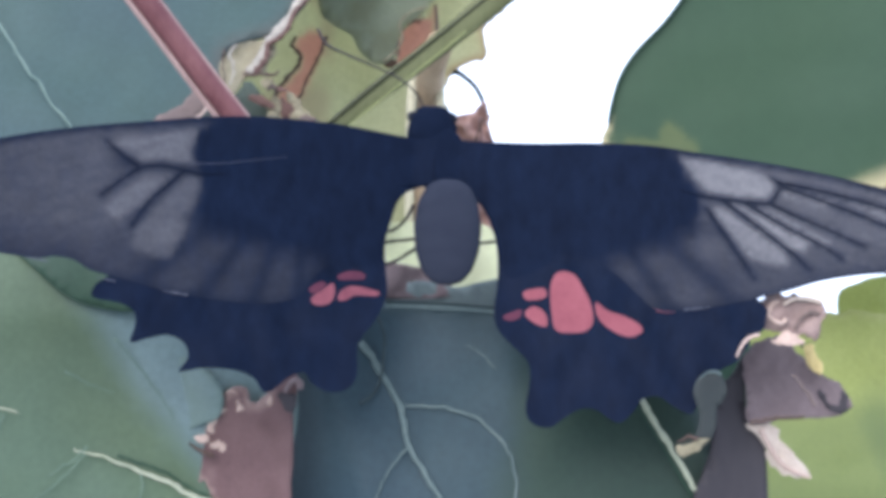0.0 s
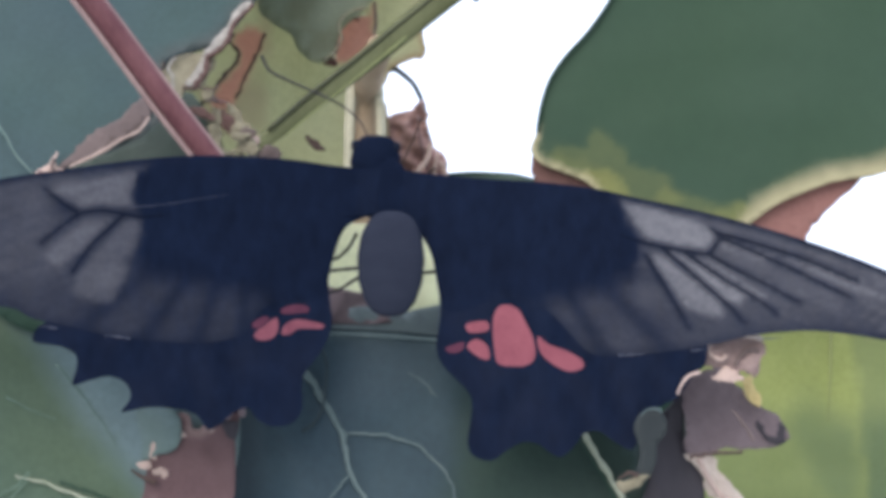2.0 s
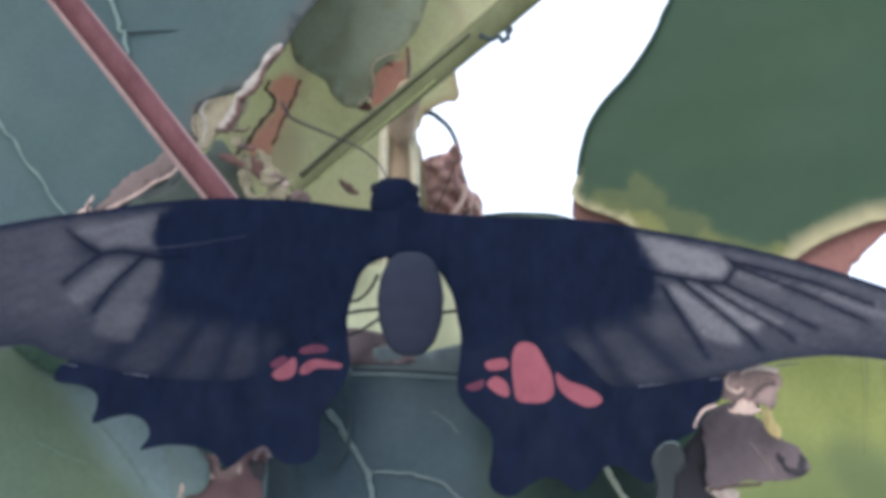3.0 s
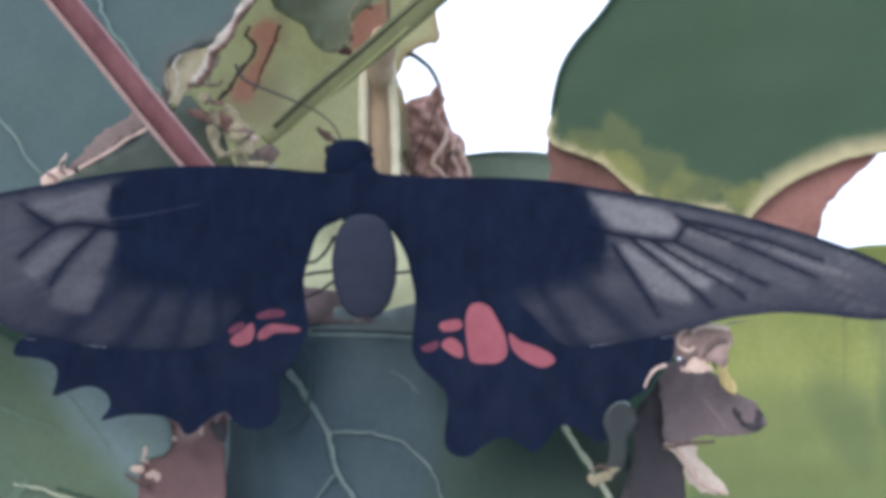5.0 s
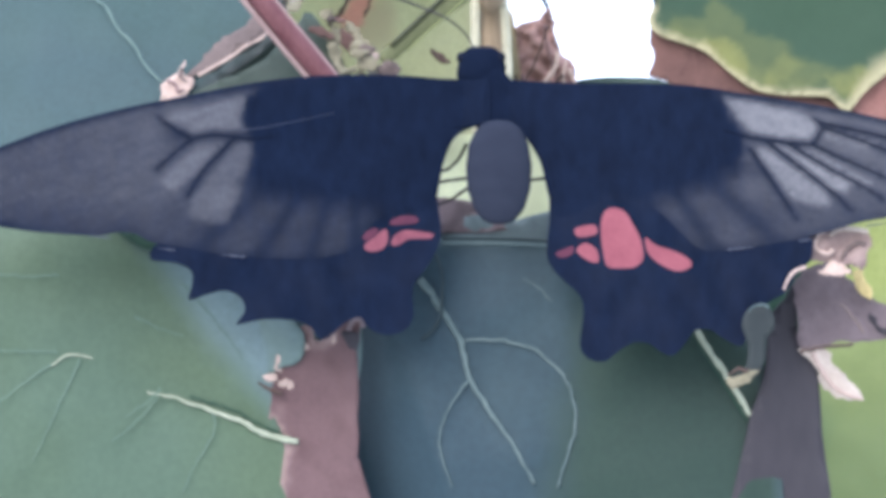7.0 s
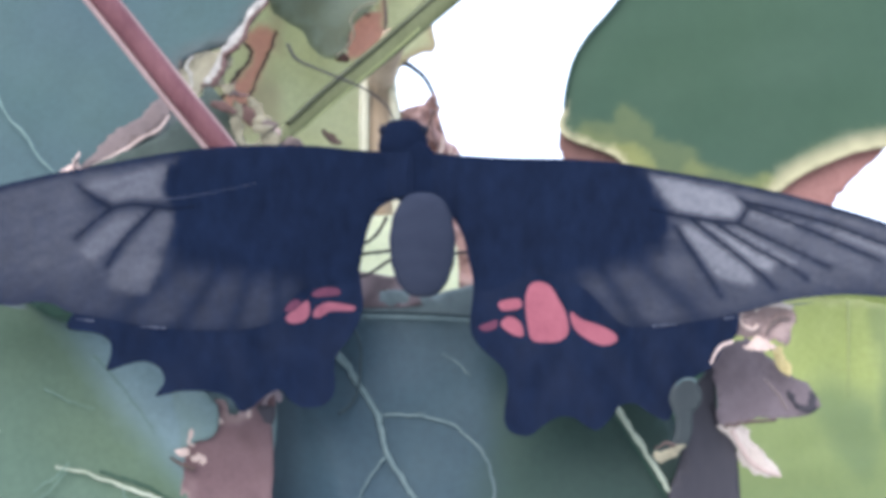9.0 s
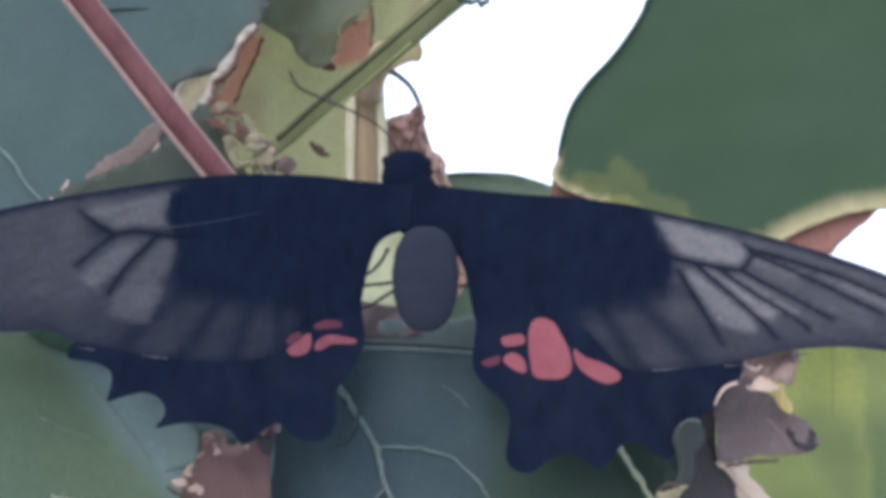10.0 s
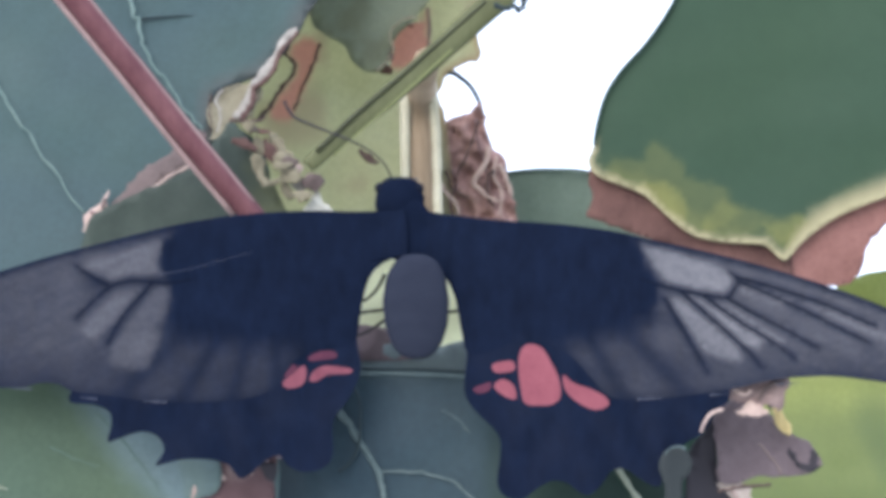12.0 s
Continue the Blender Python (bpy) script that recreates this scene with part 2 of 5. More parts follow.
MAT_OLIVEDRY = plain_material("olive_dry_tissue", (0.120, 0.105, 0.066), (0.235, 0.212, 0.145), 420, 0.8, 0.8)
MAT_PINK = plain_material("dry_pink_tissue", (0.075, 0.056, 0.052), (0.140, 0.105, 0.096), 300, 0.8, 0.6)
MAT_ROSE = plain_material("pale_rose_tissue", (0.31, 0.225, 0.19), (0.48, 0.37, 0.315), 340, 0.8, 0.6)
MAT_CREAMDRY = plain_material("cream_dry_tissue", (0.36, 0.29, 0.24), (0.54, 0.46, 0.39), 340, 0.8, 0.6)
MAT_CURLPALE = plain_material("mauve_dry_tissue", (0.150, 0.100, 0.092), (0.265, 0.195, 0.175), 340, 0.8, 0.7)
MAT_DARKDRY = plain_material("red_brown_dry_edge", (0.050, 0.026, 0.022), (0.105, 0.058, 0.048), 300, 0.8, 0.5)
MAT_CURL = plain_material("dry_curled_leaf", (0.22, 0.125, 0.11), (0.38, 0.25, 0.22), 320, 0.8, 0.6)
MAT_MARGIN = leaf_material("dry_brown_margin", (0.235, 0.118, 0.098), (0.35, 0.185, 0.160), (0.10, 0.05, 0.04), (0.2, 0.1, 0.08), 0.35, 0.8, scale=140)
MAT_DARKMARGIN = leaf_material("dark_brown_margin", (0.085, 0.046, 0.040), (0.170, 0.092, 0.076), (0.10, 0.05, 0.04), (0.2, 0.1, 0.08), 0.25, 0.8, scale=200)
MAT_STRIP = leaf_material("pale_green_leaf", (0.125, 0.170, 0.130), (0.160, 0.210, 0.165), (0.1, 0.14, 0.10), (0.2, 0.2, 0.1), 0.25, 0.5)
MAT_FLAP = plain_material("brown_dry_flap", (0.125, 0.075, 0.072), (0.170, 0.108, 0.104), 160, 0.75, 0.4)
MAT_FLAPRIM = leaf_material("torn_brown_flap", (0.098, 0.058, 0.060), (0.130, 0.080, 0.080), (0.33, 0.24, 0.215), (0.09, 0.05, 0.05), 0.08, 0.7, scale=160)
MAT_GREYFLAP = plain_material("grey_brown_flap", (0.115, 0.086, 0.090), (0.185, 0.142, 0.146), 160, 0.75, 0.4)
MAT_PURPLE = plain_material("purple_brown_stalk", (0.022, 0.020, 0.025), (0.042, 0.036, 0.042), 120, 0.6, 0.4, (1, 1, 0.3))
MAT_GREYLEAF = plain_material("grey_leaf_fold", (0.09, 0.12, 0.125), (0.15, 0.19, 0.19), 200, 0.6)
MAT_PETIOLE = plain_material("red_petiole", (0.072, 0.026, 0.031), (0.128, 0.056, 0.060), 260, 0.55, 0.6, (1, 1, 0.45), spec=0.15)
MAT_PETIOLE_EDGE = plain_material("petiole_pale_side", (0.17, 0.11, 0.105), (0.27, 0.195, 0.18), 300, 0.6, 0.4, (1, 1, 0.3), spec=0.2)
MAT_STEM = plain_material("green_stem", (0.060, 0.066, 0.026), (0.105, 0.112, 0.052), 240, 0.6, 0.4, (1, 1, 0.2), spec=0.2)
# darker copy of the stem green, with the stem's shade put into the colour
MAT_STEM_SHADE = plain_material("stem_painted_shade", (0.024, 0.027, 0.011), (0.042, 0.045, 0.020), 240, 0.6, 0.4, (1, 1, 0.2))
MAT_BARK = plain_material("brown_stem", (0.20, 0.145, 0.090), (0.35, 0.27, 0.18), 240, 0.7, 0.5, (1, 1, 0.2))
MAT_CREAM = plain_material("cream_ridge", (0.42, 0.39, 0.27), (0.58, 0.55, 0.41), 240, 0.7)
MAT_GOLD = plain_material("golden_dry_tissue", (0.50, 0.37, 0.14), (0.70, 0.56, 0.26), 260, 0.8, 0.5)
MAT_LEAFVEIN = plain_material("leaf_vein", (0.085, 0.128, 0.117), (0.140, 0.190, 0.172), 300, 0.6, spec=0.1)
MAT_BLUEVEIN = plain_material("blue_green_vein", (0.062, 0.088, 0.088), (0.110, 0.142, 0.138), 300, 0.6, spec=0.1)
MAT_GREENVEIN = plain_material("green_leaf_vein", (0.100, 0.150, 0.115), (0.135, 0.190, 0.148), 300, 0.6, spec=0.1)
MAT_SLATE = plain_material("dark_slate", (0.020, 0.030, 0.034), (0.035, 0.048, 0.050), 300, 0.7, spec=0.1)
MAT_PALEVEIN = plain_material("pale_leaf_vein", (0.22, 0.245, 0.165), (0.33, 0.350, 0.265), 300, 0.6)
MAT_DARKVEIN = plain_material("dark_leaf_vein", (0.17, 0.19, 0.07), (0.21, 0.23, 0.09), 240, 0.5)
MAT_UMBER = plain_material("dark_dry_edge", (0.040, 0.026, 0.022), (0.085, 0.055, 0.045), 300, 0.8, 0.5)
# unseen ground, chosen pale so that it throws fill light up under the wings
MAT_BOUNCE_GROUND = plain_material("pale_bounce_ground", (0.36, 0.37, 0.36), (0.50, 0.51, 0.50), 9, 0.9, 0.5, distance=0.01)


# ---------------- mesh helpers ----------------
def part(name, bm, material, parent=None, label="", smooth=True):
    me = bpy.data.meshes.new(name)
    bm.to_mesh(me)
    bm.free()
    me.materials.append(material)
    if smooth:
        me.shade_smooth()
    ob = new(name, me)
    if parent is not None:
        ob.parent = parent
    if label:
        ob["label"] = label
    return ob


def curve_through(points, per, closed=True):
    """A smooth line through the points (Catmull-Rom), per steps from each to the next."""
    p = [Vector(v) for v in points]
    k, out = len(p), []
    for i in range(k if closed else k - 1):
        a, b, c, d = (p[j % k] if closed else p[min(max(j, 0), k - 1)] for j in (i - 1, i, i + 1, i + 2))
        for s in range(per):
            t = s / per
            out.append(0.5 * (2 * b + (c - a) * t + (2 * a - 5 * b + 4 * c - d) * t * t + (3 * b - a - 3 * c + d) * t ** 3))
    if not closed:
        out.append(p[-1])
    return out


def edge_distance(p, line):
    best = 1e9
    for a, b in zip(line, line[1:] + line[:1]):
        ab = b - a
        k = max(0.0, min(1.0, (p - a).dot(ab) / max(ab.length_squared, 1e-9)))
        best = min(best, (a + ab * k - p).length)
    return best


def ease(a, b, v):
    t = max(0.0, min(1.0, (v - a) / (b - a)))
    return t * t * (3 - 2 * t)


def sheet(outline, depth, thick=0.35, step=1.2, per=4, jag=0.0, ripple=0.5, wave=0.09, seed=0, pigments=None, origin=(0, 0, 0), smooth_edge=True):
    """A thin, slightly rippled sheet with an outline in x and z (mm), at y = depth(x, z). jag: unevenness of a torn edge."""
    rnd = random.Random(seed)
    line = curve_through(outline, per) if smooth_edge else [Vector(v) for v in outline]
    if jag:
        line = [v + Vector((noise.noise((v.x * 0.9, v.y * 0.9, seed)), noise.noise((v.y * 0.9, v.x * 0.9, seed + 7)))) * jag
                + Vector((rnd.uniform(-1, 1), rnd.uniform(-1, 1))) * jag * 0.3 for v in line]
    k = len(line)
    lo, hi = [min(v[i] for v in line) for i in (0, 1)], [max(v[i] for v in line) for i in (0, 1)]
    pts = list(line)
    z = lo[1] + step / 2
    while z < hi[1]:
        x = lo[0] + step / 2
        while x < hi[0]:
            pts.append(Vector((x + rnd.uniform(-0.25, 0.25) * step, z + rnd.uniform(-0.25, 0.25) * step)))
            x += step
        z += step
    verts, _, faces, *_ = geometry.delaunay_2d_cdt(pts, [(i, (i + 1) % k) for i in range(k)], [list(range(k))], 1, 1e-5)
    used = sorted({i for f in faces for i in f})
    bm = bmesh.new()
    pig = {name: bm.verts.layers.float.new(name) for name in ("rim", "spot", "grey")}
    front, back = {}, {}
    for i in used:
        v = verts[i]
        y = depth(v.x, v.y) + ripple * (noise.noise((v.x * wave, v.y * wave, seed * 3.7)) + 0.35 * noise.noise((v.x * wave * 3, v.y * wave * 3, seed * 1.3)))
        for table, dy in ((front, 0.0), (back, thick)):
            table[i] = bm.verts.new(((v.x - origin[0]) * MM, (y + dy - origin[1]) * MM, (v.y - origin[2]) * MM))
        if pigments:
            d = edge_distance(v, line)
            for name, fn in pigments.items():
                value = max(0.0, min(1.0, fn(v.x, v.y, d)))
                front[i][pig[name]] = back[i][pig[name]] = value
    edges = {}
    for f in faces:
        a, b, c = f[:3]
        up = (verts[b] - verts[a]).cross(verts[c] - verts[a]) > 0
        tri = (a, b, c) if up else (a, c, b)
        bm.faces.new([front[i] for i in tri])
        bm.faces.new([back[i] for i in reversed(tri)])
        for e in zip(tri, tri[1:] + tri[:1]):
            edges[e] = edges.get((e[1], e[0]), 0) or e
    for e in edges:
        if (e[1], e[0]) not in edges:
            bm.faces.new((front[e[1]], front[e[0]], back[e[0]], back[e[1]]))
    return bm


def tube(points, r0, r1, sides=7, per=4, flat=1.0, origin=(0, 0, 0), rough=0.0, seed=0):
    """A round, tapering strand through the points (mm). flat: its depth against its width."""
    line = curve_through(points, per, closed=False)
    bm = bmesh.new()
    rings = []
    for i, p in enumerate(line):
        way = (line[min(i + 1, len(line) - 1)] - line[max(i - 1, 0)]).normalized()
        side = way.cross(Vector((0, 1, 0)))
        side = side.normalized() if side.length > 1e-4 else Vector((1, 0, 0))
        deep = way.cross(side)
        r = r0 + (r1 - r0) * i / max(1, len(line) - 1)
        r *= 1 + rough * noise.noise((i * 0.7, seed, 3.1))
        rings.append([bm.verts.new(((p + side * math.cos(a) * r + deep * math.sin(a) * r * flat) - Vector(origin)) * MM)
                      for a in (2 * math.pi * j / sides for j in range(sides))])
    for a, b in zip(rings, rings[1:]):
        for j in range(sides):
            bm.faces.new((a[j], a[(j + 1) % sides], b[(j + 1) % sides], b[j]))
    bm.faces.new(reversed(rings[0]))
    bm.faces.new(rings[-1])
    bmesh.ops.recalc_face_normals(bm, faces=bm.faces)
    return bm


def wobble(points, amount, seed=0, per=5):
    """The line through the points, made uneven as a living vein is."""
    line = curve_through(points, per, closed=False)
    return [v + Vector((noise.noise((i * 0.55, seed, 0.3)), 0, noise.noise((i * 0.55, seed, 7.7)))) * amount for i, v in enumerate(line)]


def blob(centre, radii, rows=14, around=20, shape=None, origin=(0, 0, 0), fuzz=0.0, seed=0, square=1.0):
    """A rounded body; shape(k) scales its width from the top (k = 0) to the bottom (k = 1)."""
    bm = bmesh.new()
    rings = []
    for i in range(1, rows):
        k = i / rows
        a = math.pi * k
        w = math.sin(a) ** square * (shape(k) if shape else 1)
        ring = []
        for j in range(around):
            b = 2 * math.pi * j / around
            g = 1 + fuzz * noise.noise((math.cos(b) * 3, math.sin(b) * 3, k * 9 + seed))
            ring.append(bm.verts.new(((centre[0] + radii[0] * w * g * math.cos(b) - origin[0]) * MM,
                                      (centre[1] + radii[1] * w * g * math.sin(b) - origin[1]) * MM,
                                      (centre[2] + radii[2] * math.cos(a) - origin[2]) * MM)))
        rings.append(ring)
    ends = [bm.verts.new(((centre[0] - origin[0]) * MM, (centre[1] - origin[1]) * MM, (centre[2] + s * radii[2] - origin[2]) * MM)) for s in (1, -1)]
    for a, b in zip(rings, rings[1:]):
        for j in range(around):
            bm.faces.new((a[j], b[j], b[(j + 1) % around], a[(j + 1) % around]))
    for j in range(around):
        bm.faces.new((ends[0], rings[0][j], rings[0][(j + 1) % around]))
        bm.faces.new((ends[1], rings[-1][(j + 1) % around], rings[-1][j]))
    bmesh.ops.recalc_face_normals(bm, faces=bm.faces)
    return bm


def signed(u, v, shape):
    """The distance to an outline, negative within it."""
    hit, best = False, 99.0
    for (a, b), (c, d) in zip(shape, shape[1:] + shape[:1]):
        if (b > v) != (d > v) and u < (c - a) * (v - b) / (d - b) + a:
            hit = not hit
        k = max(0.0, min(1.0, ((u - a) * (c - a) + (v - b) * (d - b)) / max(1e-6, (c - a) ** 2 + (d - b) ** 2)))
        best = min(best, math.hypot(a + (c - a) * k - u, b + (d - b) * k - v))
    return -best if hit else best


def inside(u, v, shape):
    """1 within an outline, falling softly to 0 at its edge."""
    return ease(-0.25, 0.55, -signed(u, v, shape))


def plane(y0, sx=0.0, sz=0.0):
    return lambda x, z: y0 + sx * x + sz * z


def empty(name, label, category, group=""):
    ob = new(name)
    ob.empty_display_size = 0.01
    ob.matrix_world = BRANCH
    return tagged(ob, label, category, group)


# ---------------- ground ----------------
# never in view; its pale colour serves as a reflector from below
def build_ground():
    bm = bmesh.new()
    size, steps = 60.0, 40
    grid = {}
    for i in range(steps + 1):
        for j in range(steps + 1):
            x, y = ((2 * k / steps - 1) for k in (i, j))
            x, y = size * x * abs(x), size * y * abs(y)
            near = math.hypot(x, y)
            grid[i, j] = bm.verts.new((x, y, 0.03 * noise.noise((x, y, 0)) * min(1, near) - 0.02))
    for i in range(steps):
        for j in range(steps):
            bm.faces.new((grid[i, j], grid[i + 1, j], grid[i + 1, j + 1], grid[i, j + 1]))
    ob = part("ground", bm, MAT_BOUNCE_GROUND)
    tagged(ob, "unseen ground under the plants, made pale to bounce fill light", "ground", kind="structure")


build_ground()


# ---------------- the plant that carries the butterfly ----------------
def straight_down(p):
    """The place on the ground under a place of the branch frame, in the branch frame (mm)."""
    w = BRANCH @ (Vector(p) * MM)
    return (BRANCH.inverted() @ Vector((w.x, w.y, -0.03))) / MM


def build_near_plant():
    plant = empty("broad_leaf_plant", "low plant with blue-green, lime and torn brown leaves", "plant")
    middle = Matrix.Translation(Vector((6.0, -265.0, -18.0)) * MM)
    plant.matrix_world = BRANCH @ middle @ Matrix.Scale(1.028, 4) @ middle.inverted()      # a little larger and farther than drawn
    leaf = part("leaf", sheet([(-23.34, -19.84), (-20.76, -17.26), (-14.94, -14.42), (-9.74, -14.24), (-3.57, -14.46), (2.78, -14.88), (11.00, -16.72), (20.02, -19.99), (25.11, -25.16), (27.57, -31.56), (28.70, -40.46), (25.99, -50.51), (0.53, -54.22), (-19.87, -49.17), (-23.82, -36.52), (-23.26, -27.58), (-23.63, -23.07)],
                              lambda x, z: -2.9 + 0.08 * z + 0.7 * min(12.0, max(0.0, 1.2 * (-15.5 - x) + 0.4 * (-25.0 - z))), ripple=0.4, seed=1, step=1.3,
                              pigments={"rim": lambda x, z, d: 0.7 * (1 - ease(0.2, 1.6, d)), "spot": lambda x, z, d: 0.9 * ease(6, 13, x - 0.15 * z + 1.5 * noise.noise((x * .2, z * .2, 2)))}),
                MAT_BLUE, plant, "waxy blue-green leaf with pale curving veins")
    part("midrib", tube(wobble([(-12.5, -4.8, -18.8), (-10.9, -4.9, -21.0), (-9.6, -5.1, -23.0), (-7.9, -5.3, -25.7), (-7.2, -5.5, -28.1), (-6.6, -5.7, -30.5), (-4.7, -5.9, -33.5), (-2.8, -6.2, -36.4), (-1.0, -6.4, -39.3), (0.8, -6.6, -42.4)], 0.25, 1), 0.46, 0.18, per=1, flat=0.5, rough=0.6, seed=1), MAT_BLUEVEIN, leaf)
    part("vein", tube(wobble([(-7.9, -5.3, -25.9), (-5.0, -5.3, -25.9), (-1.5, -5.4, -26.3), (1.4, -5.5, -27.6), (4.0, -5.6, -30.0), (5.2, -5.9, -32.6), (5.5, -6.1, -35.4), (4.6, -6.4, -38.9), (3.4, -6.7, -42.8)], 0.3, 2), 0.17, 0.15, per=1, flat=0.5, rough=0.6, seed=2), MAT_BLUEVEIN, leaf)
    part("vein", tube(wobble([(-6.8, -5.7, -30.5), (-8.2, -5.8, -32.2), (-9.5, -6.0, -34.5), (-10.2, -6.2, -37.0), (-9.8, -6.4, -39.6), (-8.8, -6.7, -42.8)], 0.3, 3), 0.13, 0.1, per=1, flat=0.5, rough=0.6, seed=3), MAT_BLUEVEIN, leaf)
    part("vein", tube(wobble([(-0.5, -4.8, -19.0), (1.4, -4.8, -20.0), (2.8, -5.0, -21.6)], 0.3, 4), 0.08, 0.14, per=1, flat=0.5, rough=0.6, seed=4), MAT_BLUEVEIN, leaf)
    # dark slate strand painted in for the shadow of the leaf's fold
    part("fold_shadow_line", tube([(-9.7, -4.5, -14.2), (-3.6, -4.5, -14.3), (2.9, -4.5, -14.7), (7.1, -4.5, -15.5)], 0.20, 0.18, flat=0.9), MAT_SLATE, leaf)
    part("pale_edge", tube([(-9.7, -4.9, -14.7), (-3.6, -4.9, -14.8), (2.9, -4.9, -15.2), (7.1, -4.9, -16.0)], 0.22, 0.18, flat=0.6, rough=0.5), MAT_BLUEVEIN, leaf)
    part("leaf_fold", sheet([(-12.63, -11.59), (-9.32, -11.93), (-6.01, -11.42), (-2.04, -12.09), (0.61, -11.44), (5.24, -11.00), (5.88, -15.63), (-3.37, -15.26), (-12.63, -14.90)], plane(1), ripple=0.8, seed=9),
         MAT_GREYLEAF, plant, "grey-green folded leaf strip")

    leaf = part("leaf", sheet([(-69.49, -5.68), (-58.25, -6.30), (-50.71, -6.93), (-43.12, -9.49), (-36.75, -13.36), (-31.66, -14.65), (-23.97, -17.25), (-20.12, -22.44), (-19.47, -27.61), (-20.75, -34.05), (-23.94, -43.01), (-31.54, -52.48), (-56.63, -52.10), (-69.16, -36.18)],
                              lambda x, z: -2.0 + 0.11 * x + 0.3 * max(0.0, z + 17.0), ripple=0.6, seed=2, step=1.5,
                              pigments={"rim": lambda x, z, d: 0.45 * (1 - ease(0.2, 1.5, d)), "spot": lambda x, z, d: ease(-1.5, 3.5, x * 0.8 + 35.2 + 0.62 * (z + 17) + noise.noise((x * .15, z * .15, 4)))}),
                MAT_GREEN, plant, "green leaf with waxy blue bloom, painted-in sheen and pale ribs")
    part("midrib", tube(wobble([(-44.2, -7.3, -31.6), (-42.6, -7.1, -31.9), (-40.0, -6.9, -32.6), (-37.2, -6.5, -33.8), (-33.7, -6.2, -35.0), (-30.8, -5.8, -36.5), (-26.9, -5.4, -37.6)], 0.3, 5), 0.1, 0.36, per=1, flat=0.5, rough=0.6, seed=5), MAT_PALEVEIN, leaf)
    # dark green strand that paints the shadow beside the midrib
    part("painted_shadow_side", tube(wobble([(-39.2, -6.8, -32.1), (-36.6, -6.5, -33.0), (-33.7, -6.2, -34.0), (-31.2, -5.9, -35.5), (-28.6, -5.6, -36.7)], 0.25, 6), 0.16, 0.12, per=1, flat=0.5, rough=0.7), MAT_DARK, leaf)
    part("knot_vein", tube([(-55.2, -8.6, -28.4), (-54.3, -8.5, -27.7), (-53.4, -8.4, -27.2), (-52.1, -8.2, -27.2), (-50.4, -8.0, -27.6)], 0.14, 0.10, flat=0.6, rough=0.6), MAT_PALEVEIN, leaf)
    for pts in ([(-55.1, -8.6, -28.2), (-57.2, -8.8, -29.5), (-59.6, -9.1, -31.2), (-62.7, -9.4, -33.3)], [(-52.1, -8.2, -27.8), (-53.2, -8.3, -30.4), (-54.3, -8.5, -32.7), (-55.7, -8.6, -35.8), (-57.7, -8.8, -39.6)], [(-42.6, -7.2, -31.2), (-44.1, -7.4, -32.7), (-45.6, -7.5, -33.6), (-46.8, -7.7, -34.5)], [(-36.7, -6.5, -34.2), (-36.4, -6.5, -35.7), (-37.2, -6.5, -37.7), (-38.8, -6.7, -40.2), (-40.3, -6.9, -43.4)], [(-42.8, -7.2, -32.0), (-44.1, -7.3, -33.5), (-46.0, -7.5, -35.4), (-48.5, -7.8, -37.3)], [(-45.5, -7.5, -22.9), (-42.9, -7.2, -24.1), (-39.8, -6.8, -25.1)], [(-40.1, -6.9, -19.0), (-37.2, -6.5, -22.2), (-34.7, -6.3, -25.5), (-33.1, -6.1, -28.0)], [(-54.5, -8.5, -26.9), (-57.2, -8.8, -26.7), (-59.7, -9.1, -26.6), (-63.4, -9.5, -26.2)], [(-54.2, -8.5, -17.9), (-57.3, -8.8, -18.0), (-59.8, -9.1, -17.8), (-63.5, -9.5, -17.4)]):
        part("vein", tube(wobble(pts, 0.3, len(pts)), 0.11, 0.05, per=1, flat=0.5, rough=0.5), MAT_GREENVEIN, leaf)
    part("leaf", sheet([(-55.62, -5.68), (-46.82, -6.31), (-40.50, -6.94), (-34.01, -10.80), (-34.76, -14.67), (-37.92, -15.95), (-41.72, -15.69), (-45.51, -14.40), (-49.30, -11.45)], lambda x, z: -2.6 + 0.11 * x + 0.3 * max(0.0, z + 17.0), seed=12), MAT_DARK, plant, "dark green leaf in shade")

    flap = part("dry_flap", sheet([(-27.33, -24.76), (-28.36, -26.05), (-29.26, -27.40), (-29.89, -29.52), (-31.43, -30.29), (-31.62, -32.15), (-30.84, -34.02), (-30.32, -35.04), (-29.55, -34.79), (-28.90, -36.71), (-28.63, -39.79), (-29.35, -51.90), (-17.81, -51.94), (-19.50, -40.44), (-19.89, -38.65), (-19.65, -28.24), (-19.33, -23.73), (-19.92, -22.18), (-21.08, -23.34), (-21.98, -24.12), (-22.95, -24.76), (-24.23, -26.05), (-25.60, -24.05)], plane(-5.5), jag=0.35, ripple=0.6, seed=3, per=5, step=0.8,
                                  pigments={"rim": lambda x, z, d: 0.7 * (1 - ease(0.2, 1.1, d + 1.0 * noise.noise((x * .6, z * .6, 3)))) * ease(-20.5, -23.0, x), "spot": lambda x, z, d: 0.5 * ease(0.1, 0.6, noise.noise((x * .3, z * .3, 1)))}),
                MAT_FLAPRIM, plant, "pinkish brown dried leaf flap with a torn edge")
